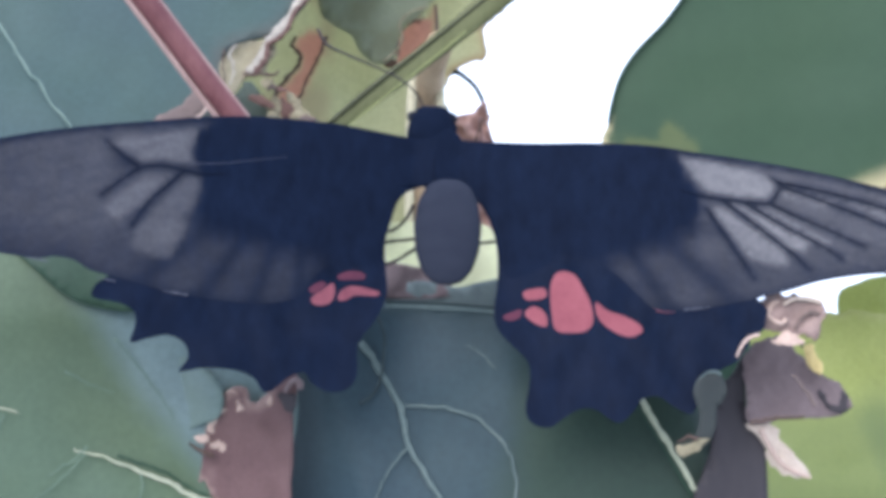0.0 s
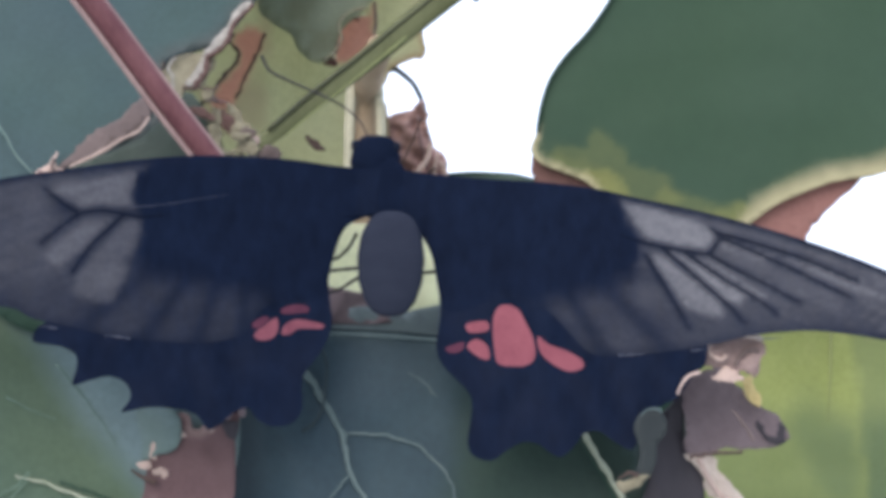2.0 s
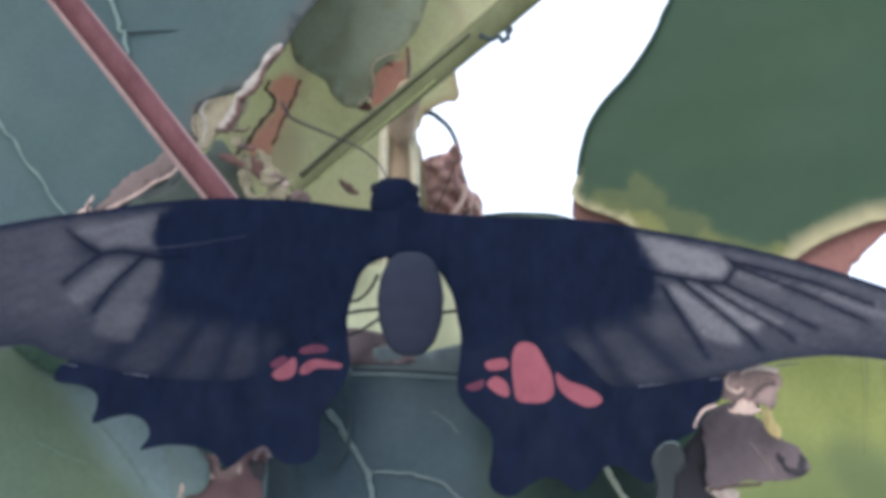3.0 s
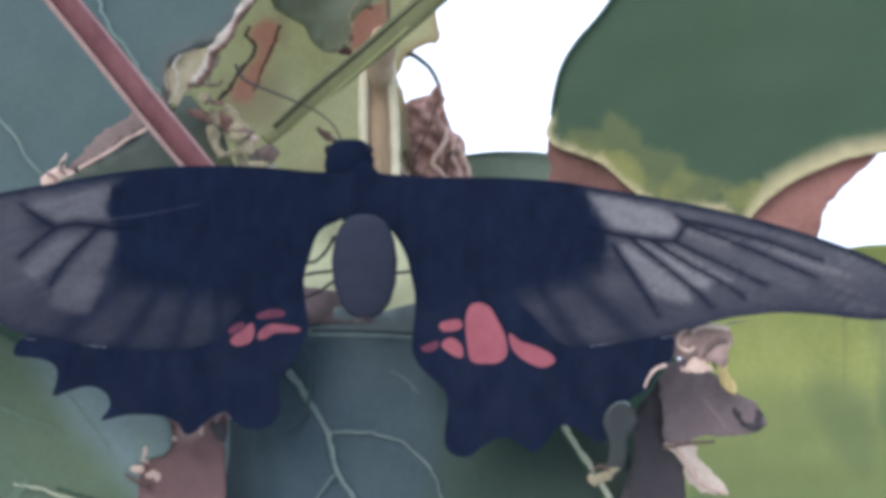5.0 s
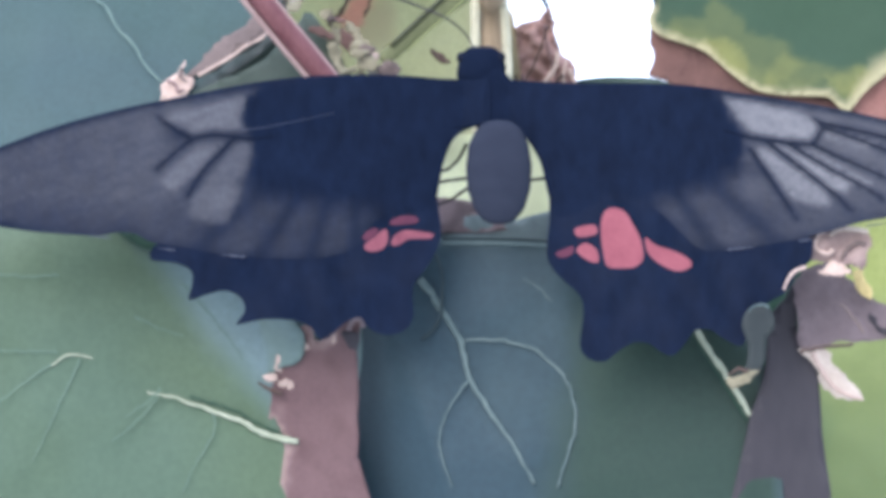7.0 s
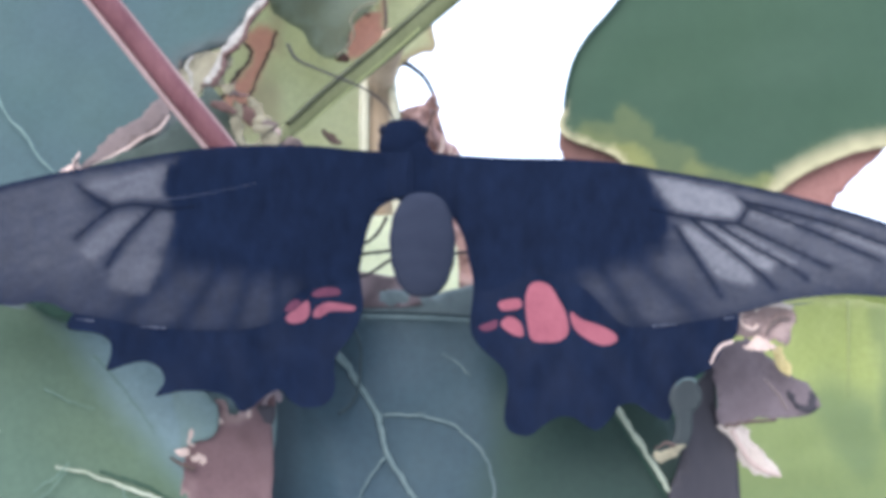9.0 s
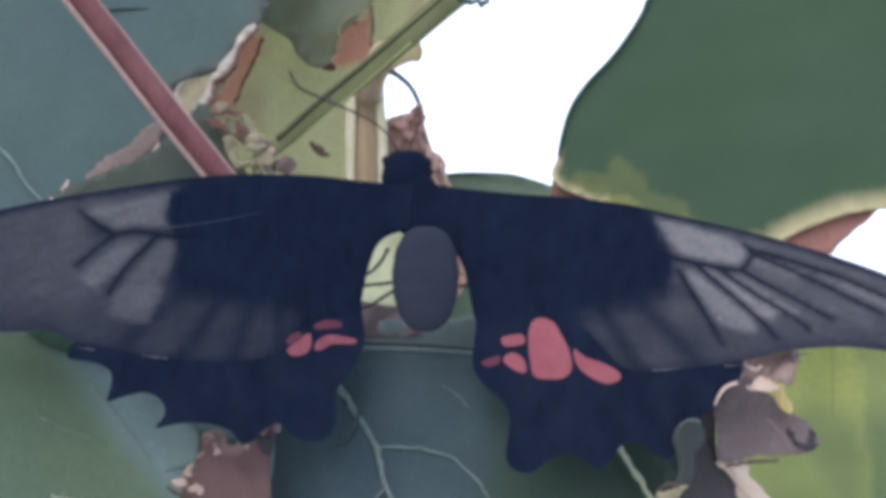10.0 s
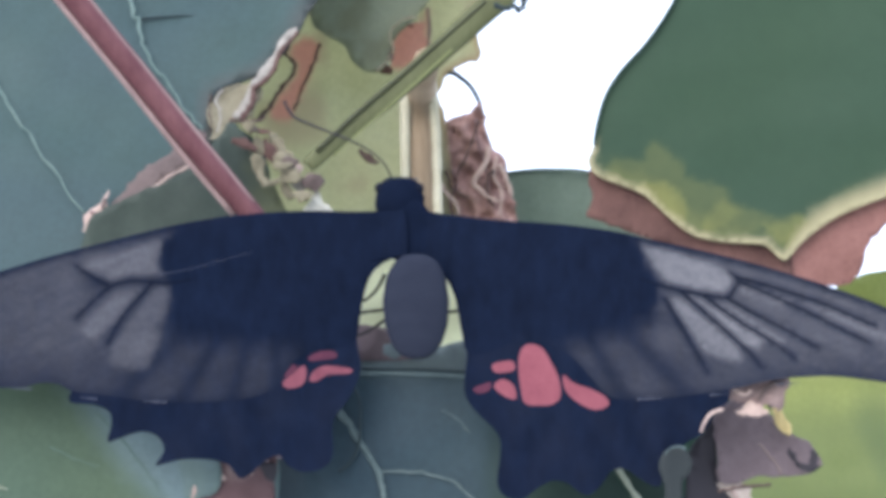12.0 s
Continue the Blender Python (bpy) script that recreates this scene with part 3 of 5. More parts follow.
    part("pale_rim", sheet([(-27.39, -24.60), (-28.35, -25.92), (-29.10, -27.59), (-29.50, -29.20), (-28.90, -29.50), (-28.50, -28.60), (-28.35, -27.60), (-27.60, -27.00), (-27.10, -26.10), (-25.84, -26.00), (-24.90, -26.90), (-24.30, -27.30), (-23.20, -26.40), (-22.20, -25.00), (-22.60, -26.90), (-23.70, -27.90), (-24.90, -27.50), (-25.40, -26.90), (-26.20, -26.90), (-26.00, -25.20)], plane(-5.75), jag=0.35, ripple=0.5, wave=0.4, seed=15, step=0.5), MAT_ROSE, flap)
    part("pale_crumb", sheet([(-29.18, -30.49), (-28.40, -30.37), (-27.63, -30.49), (-27.11, -30.95), (-27.37, -31.40), (-28.40, -31.33), (-29.05, -31.01)], plane(-5.8), jag=0.35, ripple=0.6, wave=0.4, seed=14, step=0.5), MAT_ROSE, flap)
    part("pale_crumb", sheet([(-30.86, -29.91), (-29.96, -29.66), (-29.18, -29.98), (-29.44, -30.49), (-30.34, -30.49)], plane(-5.8), jag=0.25, ripple=0.5, wave=0.4, seed=17, step=0.5), MAT_ROSE, flap)
    # dark sheet painted in for the shadow spot on the flap
    part("dark_patch", sheet([(-21.57, -25.08), (-20.79, -24.57), (-19.63, -25.08), (-19.37, -26.24), (-19.88, -27.02), (-20.66, -26.50)], plane(-5.8), jag=0.3, seed=16, step=0.6), MAT_PURPLE, flap)
    part("curled_edge", tube([(-20.7, -5.9, -24.7), (-20.3, -5.9, -23.8), (-19.6, -5.9, -23.3), (-19.0, -5.9, -23.7), (-19.2, -5.9, -24.3)], 0.3, 0.4, rough=0.6), MAT_GREYFLAP, flap)
    part("dark_tick", tube([(-31.4, -5.9, -30.6), (-30.7, -5.9, -31.1), (-29.7, -5.9, -31.6), (-28.6, -5.9, -32.0)], 0.12, 0.3, rough=0.6), MAT_UMBER, flap)

    lobe = part("bluish_lobe", sheet([(-35.02, -24.49), (-33.10, -21.59), (-29.54, -21.59), (-26.43, -24.17), (-25.85, -25.98), (-26.16, -27.91), (-27.19, -28.55), (-28.74, -29.06), (-30.55, -29.77), (-32.10, -29.06), (-33.85, -27.26)], lambda x, z: -6.2 + 0.25 * max(0.0, -27.5 - x), 0.15, 0.7, jag=0.15, ripple=0.3, seed=68,
                                     pigments={"rim": lambda x, z, d: 0.35 * (1 - ease(0.1, 0.8, d)), "spot": lambda x, z, d: 0.75 + 0.3 * noise.noise((x * .3, z * .3, 2))}), MAT_GREEN, plant, "pale blue-green lobe of a leaf that sways")
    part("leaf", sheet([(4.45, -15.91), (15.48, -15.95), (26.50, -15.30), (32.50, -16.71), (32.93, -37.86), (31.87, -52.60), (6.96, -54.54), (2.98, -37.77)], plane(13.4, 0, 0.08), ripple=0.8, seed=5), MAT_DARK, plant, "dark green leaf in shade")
    tip = part("leaf_lobe", sheet([(24.19, -24.18), (24.38, -23.16), (24.86, -22.43), (25.59, -22.01), (26.51, -21.89), (27.28, -22.38), (27.70, -23.34), (27.63, -24.43), (27.15, -25.15), (26.72, -25.75), (26.71, -27.08), (26.52, -27.98), (26.03, -29.19), (25.23, -29.79), (24.33, -30.38), (23.30, -30.87), (22.75, -30.63), (22.39, -29.84), (23.42, -29.42), (24.34, -28.89), (24.76, -27.68), (24.84, -26.17), (24.54, -25.27)], plane(-19.7), 0.2, ripple=0.3, seed=6, step=0.7,
                            pigments={"rim": lambda x, z, d: 0.6 * ease(0.9, 0.2, d)}), MAT_LOBE, plant, "small rounded grey-green leaf lobe")
    part("pale_tip", sheet([(22.35, -29.83), (22.96, -29.64), (23.99, -29.47), (24.90, -28.87), (25.98, -29.05), (25.08, -29.83), (24.29, -30.37), (23.26, -30.85), (22.77, -30.61)], plane(-20.0), 0.2, jag=0.3, seed=62, step=0.5), MAT_OLIVEDRY, tip)
    part("pale_edge", tube([(24.9, -20.0, -22.7), (25.3, -20.0, -22.2), (25.9, -20.0, -21.9), (26.6, -20.0, -21.9), (27.1, -20.0, -22.2)], 0.06, 0.14, flat=0.5), MAT_BLUEVEIN, tip)
    part("dark_crack", tube([(22.6, -20.1, -29.3), (23.2, -20.1, -29.1), (23.7, -20.1, -28.7), (24.4, -20.1, -28.9), (24.8, -20.1, -29.0)], 0.1, 0.24, flat=0.5, rough=0.7), MAT_UMBER, tip)
    stick = part("twig", tube(wobble([(18.6, -6.5, -23.8), (19.7, -6.5, -25.6), (22.2, -6.5, -29.6), (24.3, -6.5, -33.1), (25.5, -6.5, -35.0)], 0.3, 9), 0.36, 0.30, per=1, rough=0.6, seed=6), MAT_PALEVEIN, plant, "thin pale yellow-green twig")
    # the twig's shade put in as a dark green strand
    part("painted_shade_side", tube([(18.2, -6.2, -24.2), (19.3, -6.2, -26.1), (21.8, -6.2, -30.0), (23.8, -6.2, -33.4), (25.1, -6.2, -35.4)], 0.22, 0.22), MAT_DARK, stick)

    stalk = part("stalk", sheet([(30.50, -20.03), (30.82, -26.74), (32.60, -27.38), (33.07, -31.53), (33.27, -36.62), (33.65, -49.29), (22.83, -50.53), (24.86, -36.59), (26.10, -32.60), (27.00, -29.60), (27.60, -23.86), (29.30, -21.60)], plane(-6.7), thick=1.8, ripple=0.8, seed=7), MAT_PURPLE, plant, "dark purple-brown withered stalk")
    foot = straight_down((29.0, -3.0, -46.5))
    part("root_stem", tube([(29.0, -3.0, -46.5), (28.7, -3.0, -56.1), tuple(foot)], 2.2, 4.0, per=1), MAT_BARK, stalk)

    flap = part("dry_flap", sheet([(30.34, -20.16), (31.06, -18.63), (32.53, -17.87), (34.58, -17.49), (35.97, -18.90), (37.62, -20.06), (39.14, -21.59), (41.04, -22.75), (42.04, -24.03), (42.16, -25.17), (40.74, -26.06), (37.81, -26.24), (34.49, -26.55), (30.97, -27.05), (30.69, -23.86)], plane(-7.0), jag=0.35, ripple=0.9, wave=0.2, seed=8, step=0.8), MAT_GREYFLAP, plant, "grey-brown curled dry leaf flap")
    part("curled_rim", tube([(28.7, -20.1, -20.3), (29.0, -20.1, -19.5), (29.5, -20.1, -18.7), (30.1, -20.1, -18.2), (31.1, -20.1, -17.9)], 0.12, 0.20, rough=0.5), MAT_ROSE, flap)
    part("fold_streak", tube(wobble([(35.0, -15.6, -21.9), (35.8, -15.6, -22.9), (36.8, -15.6, -24.0), (37.5, -15.6, -25.4)], 0.3, 50), 0.12, 0.2, per=1, rough=0.6), MAT_PINK, flap)
    part("dark_edge", tube(wobble([(30.6, -15.6, -27.1), (32.0, -15.6, -26.8), (34.1, -15.6, -26.5), (36.2, -15.6, -26.3)], 0.25, 51), 0.24, 0.18, per=1, rough=0.7), MAT_UMBER, flap)
    part("dark_tip", sheet([(38.59, -23.25), (40.18, -22.87), (41.58, -23.51), (42.19, -25.04), (41.16, -25.93), (39.52, -25.28), (38.89, -24.26)], plane(-7.6), jag=0.3, seed=18, step=0.6), MAT_PURPLE, flap)
    part("crumb", sheet([(31.62, -17.19), (31.39, -15.33), (31.89, -13.61), (33.25, -13.24), (34.98, -13.49), (37.13, -13.74), (38.42, -14.72), (37.92, -16.58), (37.29, -18.18), (35.94, -17.81), (34.34, -17.50), (32.86, -17.44)], plane(-16.9), 0.2, jag=0.5, ripple=0.6, wave=0.4, seed=19, step=0.5), MAT_CURLPALE, flap, "crumpled pinkish dry leaf crumb")
    part("pale_rim", tube([(33.8, -17.3, -14.5), (34.6, -17.3, -14.0), (35.5, -17.3, -13.8), (36.8, -17.3, -13.9), (37.9, -17.3, -14.2)], 0.18, 0.32, rough=0.7), MAT_CREAMDRY, flap)
    part("fold_streak", tube([(35.0, -17.3, -17.1), (35.5, -17.3, -16.1), (36.6, -17.3, -15.3), (37.6, -17.3, -15.5)], 0.14, 0.26, rough=0.7), MAT_PINK, flap)
    part("pale_ring", tube([(33.3, -17.3, -14.2), (32.7, -17.3, -14.4), (32.3, -17.3, -15.0), (32.2, -17.3, -15.7), (32.7, -17.3, -16.2), (33.6, -17.3, -16.5), (34.1, -17.3, -16.0)], 0.18, 0.26, rough=0.5), MAT_ROSE, flap)
    part("pale_crumb", sheet([(32.33, -18.12), (33.20, -18.12), (33.69, -17.32), (34.31, -17.08), (35.29, -17.82), (35.83, -18.61), (34.61, -18.86), (33.19, -18.80)], plane(-17.2), 0.2, jag=0.4, ripple=0.5, wave=0.4, seed=24, step=0.5), MAT_ROSE, flap)
    part("dark_tick", tube([(34.3, -9.4, -16.8), (35.3, -9.4, -17.0), (36.2, -9.4, -17.8), (36.6, -9.4, -18.8)], 0.25, 0.1, rough=0.5), MAT_PURPLE, flap)
    part("yellow_crumb", sheet([(36.70, -18.67), (37.71, -18.29), (38.20, -19.69), (39.08, -20.58), (38.69, -21.46), (37.68, -21.01), (37.06, -20.06)], plane(-9.3), jag=0.3, seed=20, step=0.6), MAT_GOLD, flap)
    part("torn_strip", sheet([(30.80, -27.18), (32.59, -26.93), (34.25, -27.45), (34.74, -29.11), (36.38, -30.58), (38.14, -33.00), (36.49, -32.93), (34.45, -32.29), (33.06, -31.01), (32.70, -29.36)], plane(-6.8), jag=0.4, ripple=0.8, wave=0.4, seed=21, step=0.6), MAT_CREAMDRY, flap, "pale torn strip of dry leaf")
    part("fold_streak", tube([(32.3, -7.2, -27.7), (33.3, -7.2, -29.6), (34.4, -7.2, -31.3), (36.1, -7.2, -32.4), (37.8, -7.2, -32.9)], 0.35, 0.2, rough=0.6), MAT_ROSE, flap)

    leaf = part("leaf", sheet([(34.0, -20.60), (33.5, -14.8), (37.5, -12.3), (41.0, -11.3), (44.31, -10.73), (48.77, -10.72), (51.8, -10.3), (54.7, -10.8), (57.5, -10.6), (60.3, -11.3), (62.8, -11.8), (73.01, -12.62), (80.96, -19.93), (82.22, -40.87), (72.33, -56.86), (34.55, -58.39), (33.50, -40.75), (34.44, -26.25)],
                              plane(62), jag=0.45, ripple=0.8, seed=10, step=1.3,
                              pigments={"rim": lambda x, z, d: 0.8 * (1 - ease(0.1, 0.9, d)), "spot": lambda x, z, d: 0.4 * ease(-21, -27, z + 1.5 * noise.noise((x * .2, z * .2, 1))) + 0.25 * ease(-30, -48, z) + 0.4 * ease(61.0, 62.2, x + 0.12 * (z + 25)) + 0.25 * ease(0.1, 0.4, noise.noise((x * .12, z * .05, 6)))}),
                MAT_LIME, plant, "bright lime-green leaf lit through by the sky")
    part("vein", tube([(56.8, 61.3, -11.1), (56.9, 61.3, -15.8), (56.8, 61.3, -20.6), (56.7, 61.3, -25.0)], 0.2, 0.06, flat=0.4), MAT_DARKVEIN, leaf)
    part("tendril", tube([(-11.2, -6.0, -14.6), (-10.4, -6.0, -16.0), (-9.7, -6.0, -18.1), (-9.7, -6.0, -20.5), (-10.0, -6.0, -23.1), (-10.9, -6.0, -24.8), (-12.2, -6.0, -25.8)], 0.12, 0.22, rough=0.3), MAT_SLATE, plant, "fine dark hanging tendril")
    scrap = part("dry_scrap", sheet([(-12.56, -9.27), (-9.89, -9.43), (-6.55, -9.85), (-4.56, -10.53), (-1.92, -13.19), (-11.27, -13.47), (-12.87, -12.46)], plane(0.6), jag=0.4, ripple=0.9, wave=0.3, seed=63, step=0.6), MAT_GREYFLAP, plant, "mauve-brown dry scrap under the butterfly")
    part("pale_streak", tube(wobble([(-11.0, 0.8, -12.4), (-9.2, 0.8, -11.9), (-7.2, 0.8, -11.3), (-5.8, 0.8, -12.1), (-4.5, 0.8, -12.6)], 0.4, 12), 0.25, 0.15, per=1, rough=0.8), MAT_PINK, scrap)
    part("leaf_stem", tube([(-6.1, 0.2, -50.0), (10.3, 1.0, -59.8), (28.8, -2.0, -56.2)], 1.2, 2.0), MAT_STEM, plant)
    part("leaf_stem", tube([(-45.4, 0.2, -48.6), (-12.7, 2.0, -66.5), (28.8, -2.0, -56.2)], 1.2, 2.0), MAT_STEM, plant)
    part("leaf_stem", tube([(56.5, 63.0, -53.7), (41.3, 40.0, -69.3), (28.8, -2.0, -56.2)], 1.2, 2.0), MAT_STEM, plant)
    return lobe


# ---------------- the plant behind ----------------
def crumbs(line, y, count, size, mats, seed, parent):
    """Small torn scraps of leaf scattered along a line (x, z)."""
    rnd = random.Random(seed)
    path = curve_through(line, 8, closed=False)
    for i in range(count):
        c = path[int(rnd.random() * (len(path) - 1))] + Vector((rnd.uniform(-0.8, 0.8), rnd.uniform(-0.8, 0.8)))
        turn, long = rnd.uniform(0, 6.3), rnd.uniform(0.6, 1.3) * size
        ring = [(c.x + math.cos(turn + a) * long * rnd.uniform(0.6, 1.2), c.y + math.sin(turn + a) * long * rnd.uniform(0.35, 0.9)) for a in (0, 1.1, 2.0, 3.2, 4.3, 5.2)]
        part("dry_crumb", sheet(ring, plane(y - 0.12 * i), 0.15, 0.5, per=3, jag=0.25, ripple=0.5, wave=0.5, seed=seed + i), rnd.choice(mats), parent)


def build_back_plant():
    plant = empty("climbing_plant", "climbing plant with teal and yellowing torn leaves behind the butterfly", "plant")
    leaf = part("leaf", sheet([(-106.16, 63.05), (-50.13, 68.19), (-19.41, 59.42), (-21.58, 41.87), (-25.38, 34.85), (-26.48, 32.07), (-28.80, 28.32), (-31.01, 25.46), (-34.95, 23.84), (-38.01, 21.71), (-37.5, 15.5), (-39.8, 11.0), (-43.5, 7.6), (-47.0, 5.0), (-48.6, 1.5), (-50.5, -4.0), (-58.0, -9.0), (-74.17, -11.0), (-93.37, -6.76)],
                              plane(44, 0, 0.6), ripple=1.2, wave=0.05, seed=31, step=2.0,
                              pigments={"rim": lambda x, z, d: 0.45 * (1 - ease(0.3, 3.0, d)) * ease(-27, -35, x - 0.35 * z), "spot": lambda x, z, d: 0.0}),
                MAT_TEAL, plant, "large waxy teal leaf with a dry pinkish margin")
    teal = leaf
    part("vein", tube(wobble([(-73.8, 60.5, 29.2), (-69.5, 57.2, 23.7), (-65.3, 54.0, 18.3), (-60.2, 50.3, 12.1), (-54.4, 46.2, 5.3)], 0.6, 7), 0.26, 0.16, per=1, flat=0.5, rough=0.6, seed=7), MAT_LEAFVEIN, leaf)
    part("vein", tube(wobble([(-53.9, 67.5, 40.8), (-51.5, 64.2, 35.3), (-50.3, 63.0, 33.4), (-49.0, 60.7, 29.5), (-45.6, 57.9, 24.8), (-41.6, 55.0, 20.0), (-39.0, 53.3, 17.2)], 0.6, 8), 0.32, 0.14, per=1, flat=0.5, rough=0.6, seed=8), MAT_LEAFVEIN, leaf)
    part("dry_margin", sheet([(-51.07, 5.88), (-50.17, 7.46), (-48.67, 9.52), (-47.17, 11.59), (-45.21, 12.69), (-43.41, 13.80), (-41.29, 16.39), (-39.63, 17.51), (-38.69, 16.35), (-39.30, 14.55), (-40.82, 12.30), (-43.06, 10.88), (-45.42, 9.15), (-47.16, 7.74), (-49.42, 6.65)], plane(43, 0, 0.6), jag=0.45, ripple=0.8, wave=0.25, seed=32, step=1.0), MAT_PINK, leaf, "pinkish dry leaf margin")
    knob = part("dry_tip", sheet([(-54.05, 2.76), (-53.84, 4.64), (-53.38, 5.89), (-52.21, 6.67), (-51.63, 8.25), (-50.97, 8.08), (-50.93, 6.65), (-49.87, 5.85), (-50.09, 3.96), (-51.35, 2.73), (-52.89, 2.43)], plane(42, 0, 0.6), jag=0.7, ripple=1.2, wave=0.4, seed=33, step=0.7), MAT_ROSE, leaf, "whitish crumpled dry tip")
    part("fold_streak", tube([(-53.1, 44.5, 5.6), (-52.0, 44.2, 5.1), (-51.5, 43.6, 4.0), (-50.6, 43.8, 4.3)], 0.28, 0.15, rough=0.6), MAT_FLAP, knob)
    part("fold_streak", tube([(-51.3, 45.7, 7.4), (-51.5, 45.0, 6.3), (-50.6, 44.5, 5.5)], 0.25, 0.15, rough=0.6, seed=2), MAT_PINK, knob)
    part("pale_edge", tube([(-49.1, 45.8, 6.3), (-46.9, 46.5, 7.6), (-44.5, 47.5, 9.1), (-42.8, 48.3, 10.5), (-40.5, 49.1, 11.8), (-39.2, 50.3, 13.9)], 0.32, 0.2, rough=0.9, seed=5), MAT_ROSE, leaf)
    flake = part("dry_flake", sheet([(-37.68, 16.66), (-38.78, 19.32), (-38.50, 21.98), (-37.17, 23.30), (-33.96, 23.92), (-31.67, 23.87), (-31.17, 22.02), (-31.98, 20.36), (-32.46, 18.55), (-34.54, 18.34), (-35.66, 16.62), (-36.67, 15.49), (-38.00, 15.84)], plane(43, 0, 0.6), jag=0.5, ripple=0.8, wave=0.2, seed=34, step=1.0), MAT_OLIVEDRY, leaf, "cream dry flake along the torn margin")
    part("white_edge", sheet([(-27.04, 32.27), (-28.23, 31.56), (-29.22, 29.96), (-29.95, 28.01), (-31.02, 26.70), (-31.99, 24.96), (-32.72, 23.66), (-33.21, 22.11), (-33.92, 20.40), (-34.89, 19.21), (-34.15, 18.70), (-32.94, 19.71), (-32.13, 21.08), (-32.28, 22.62), (-31.69, 23.66), (-30.62, 24.70), (-29.70, 25.74), (-29.52, 27.31), (-28.78, 28.89), (-27.79, 30.31), (-26.53, 31.38)], plane(42.2, 0, 0.6), 0.3, jag=0.3, ripple=0.6, wave=0.3, seed=55, step=0.6), MAT_WHITE, flake, "cream curled edge")
    part("crease", tube(wobble([(-38.1, 54.9, 22.2), (-38.2, 53.8, 20.4), (-37.7, 52.6, 18.3), (-37.7, 51.5, 16.4)], 0.4, 20), 0.16, 0.08, per=1, flat=0.6, rough=0.8), MAT_UMBER, flake)
    part("crease", tube(wobble([(-36.7, 55.4, 23.0), (-37.2, 54.3, 21.2), (-36.5, 53.1, 19.1), (-36.7, 51.6, 16.6)], 0.4, 21), 0.22, 0.12, per=1, flat=0.6, rough=0.8), MAT_WHITE, flake)
    part("crease", tube(wobble([(-35.2, 52.6, 18.4), (-33.1, 52.6, 18.4), (-31.1, 52.5, 18.2), (-30.1, 53.0, 18.9)], 0.4, 27), 0.32, 0.16, per=1, flat=0.6, rough=0.8), MAT_UMBER, flake)
    part("brown_edge", tube(wobble([(-26.3, 60.4, 31.3), (-27.7, 59.5, 29.9), (-28.6, 58.6, 28.4), (-29.3, 57.6, 26.6), (-29.6, 56.8, 25.3), (-31.0, 56.0, 23.9), (-32.1, 55.3, 22.9), (-31.9, 54.4, 21.3), (-32.8, 53.3, 19.6), (-33.5, 52.7, 18.5)], 0.3, 22), 0.30, 0.42, per=1, rough=0.8), MAT_DARKDRY, flake)
    part("dark_slit", tube([(-50.2, 64.1, 34.1), (-46.0, 64.2, 34.4), (-39.5, 64.3, 34.5)], 0.22, 0.1), MAT_SLATE, leaf)
    part("dark_slit", tube([(-38.3, 55.2, 21.3), (-37.5, 56.2, 22.9), (-35.5, 56.7, 23.9), (-33.1, 57.1, 24.5)], 0.35, 0.15), MAT_SLATE, leaf)

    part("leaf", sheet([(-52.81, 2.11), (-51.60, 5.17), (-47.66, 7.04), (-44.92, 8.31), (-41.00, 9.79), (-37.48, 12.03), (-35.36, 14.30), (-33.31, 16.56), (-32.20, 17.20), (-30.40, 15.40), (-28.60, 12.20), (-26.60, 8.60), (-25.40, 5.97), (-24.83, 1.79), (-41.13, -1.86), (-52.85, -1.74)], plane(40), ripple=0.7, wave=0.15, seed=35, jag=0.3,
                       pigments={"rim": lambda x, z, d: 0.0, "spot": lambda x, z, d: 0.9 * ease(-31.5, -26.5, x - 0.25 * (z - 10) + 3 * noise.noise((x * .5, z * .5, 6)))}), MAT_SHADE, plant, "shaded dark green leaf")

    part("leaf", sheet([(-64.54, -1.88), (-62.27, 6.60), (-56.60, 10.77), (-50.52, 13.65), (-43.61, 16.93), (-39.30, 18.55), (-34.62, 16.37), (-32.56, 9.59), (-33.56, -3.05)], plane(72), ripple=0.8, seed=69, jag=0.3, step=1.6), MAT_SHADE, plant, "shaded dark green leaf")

    petiole = part("petiole", tube([(-64.7, 26.8, 50.6), (-57.2, 26.8, 41.6), (-50.2, 26.8, 32.9), (-42.8, 26.8, 23.8), (-35.5, 26.8, 14.6), (-28.0, 26.8, 5.4), (-23.4, 26.8, -0.5)], 1.7, 1.55, sides=10, rough=0.05), MAT_PETIOLE, plant, "red leaf stalk with a pale side")
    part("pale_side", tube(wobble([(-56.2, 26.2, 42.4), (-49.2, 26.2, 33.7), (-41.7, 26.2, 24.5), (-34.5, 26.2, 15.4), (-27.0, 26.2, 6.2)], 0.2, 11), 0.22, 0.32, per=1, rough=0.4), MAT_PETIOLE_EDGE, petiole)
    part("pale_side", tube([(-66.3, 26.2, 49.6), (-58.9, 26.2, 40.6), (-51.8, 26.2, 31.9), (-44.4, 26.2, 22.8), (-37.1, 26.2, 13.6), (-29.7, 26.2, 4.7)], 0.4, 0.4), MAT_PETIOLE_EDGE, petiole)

    tan = (-32.4, 92.0, 21.3)                    # a tan, drying place beside the torn margin
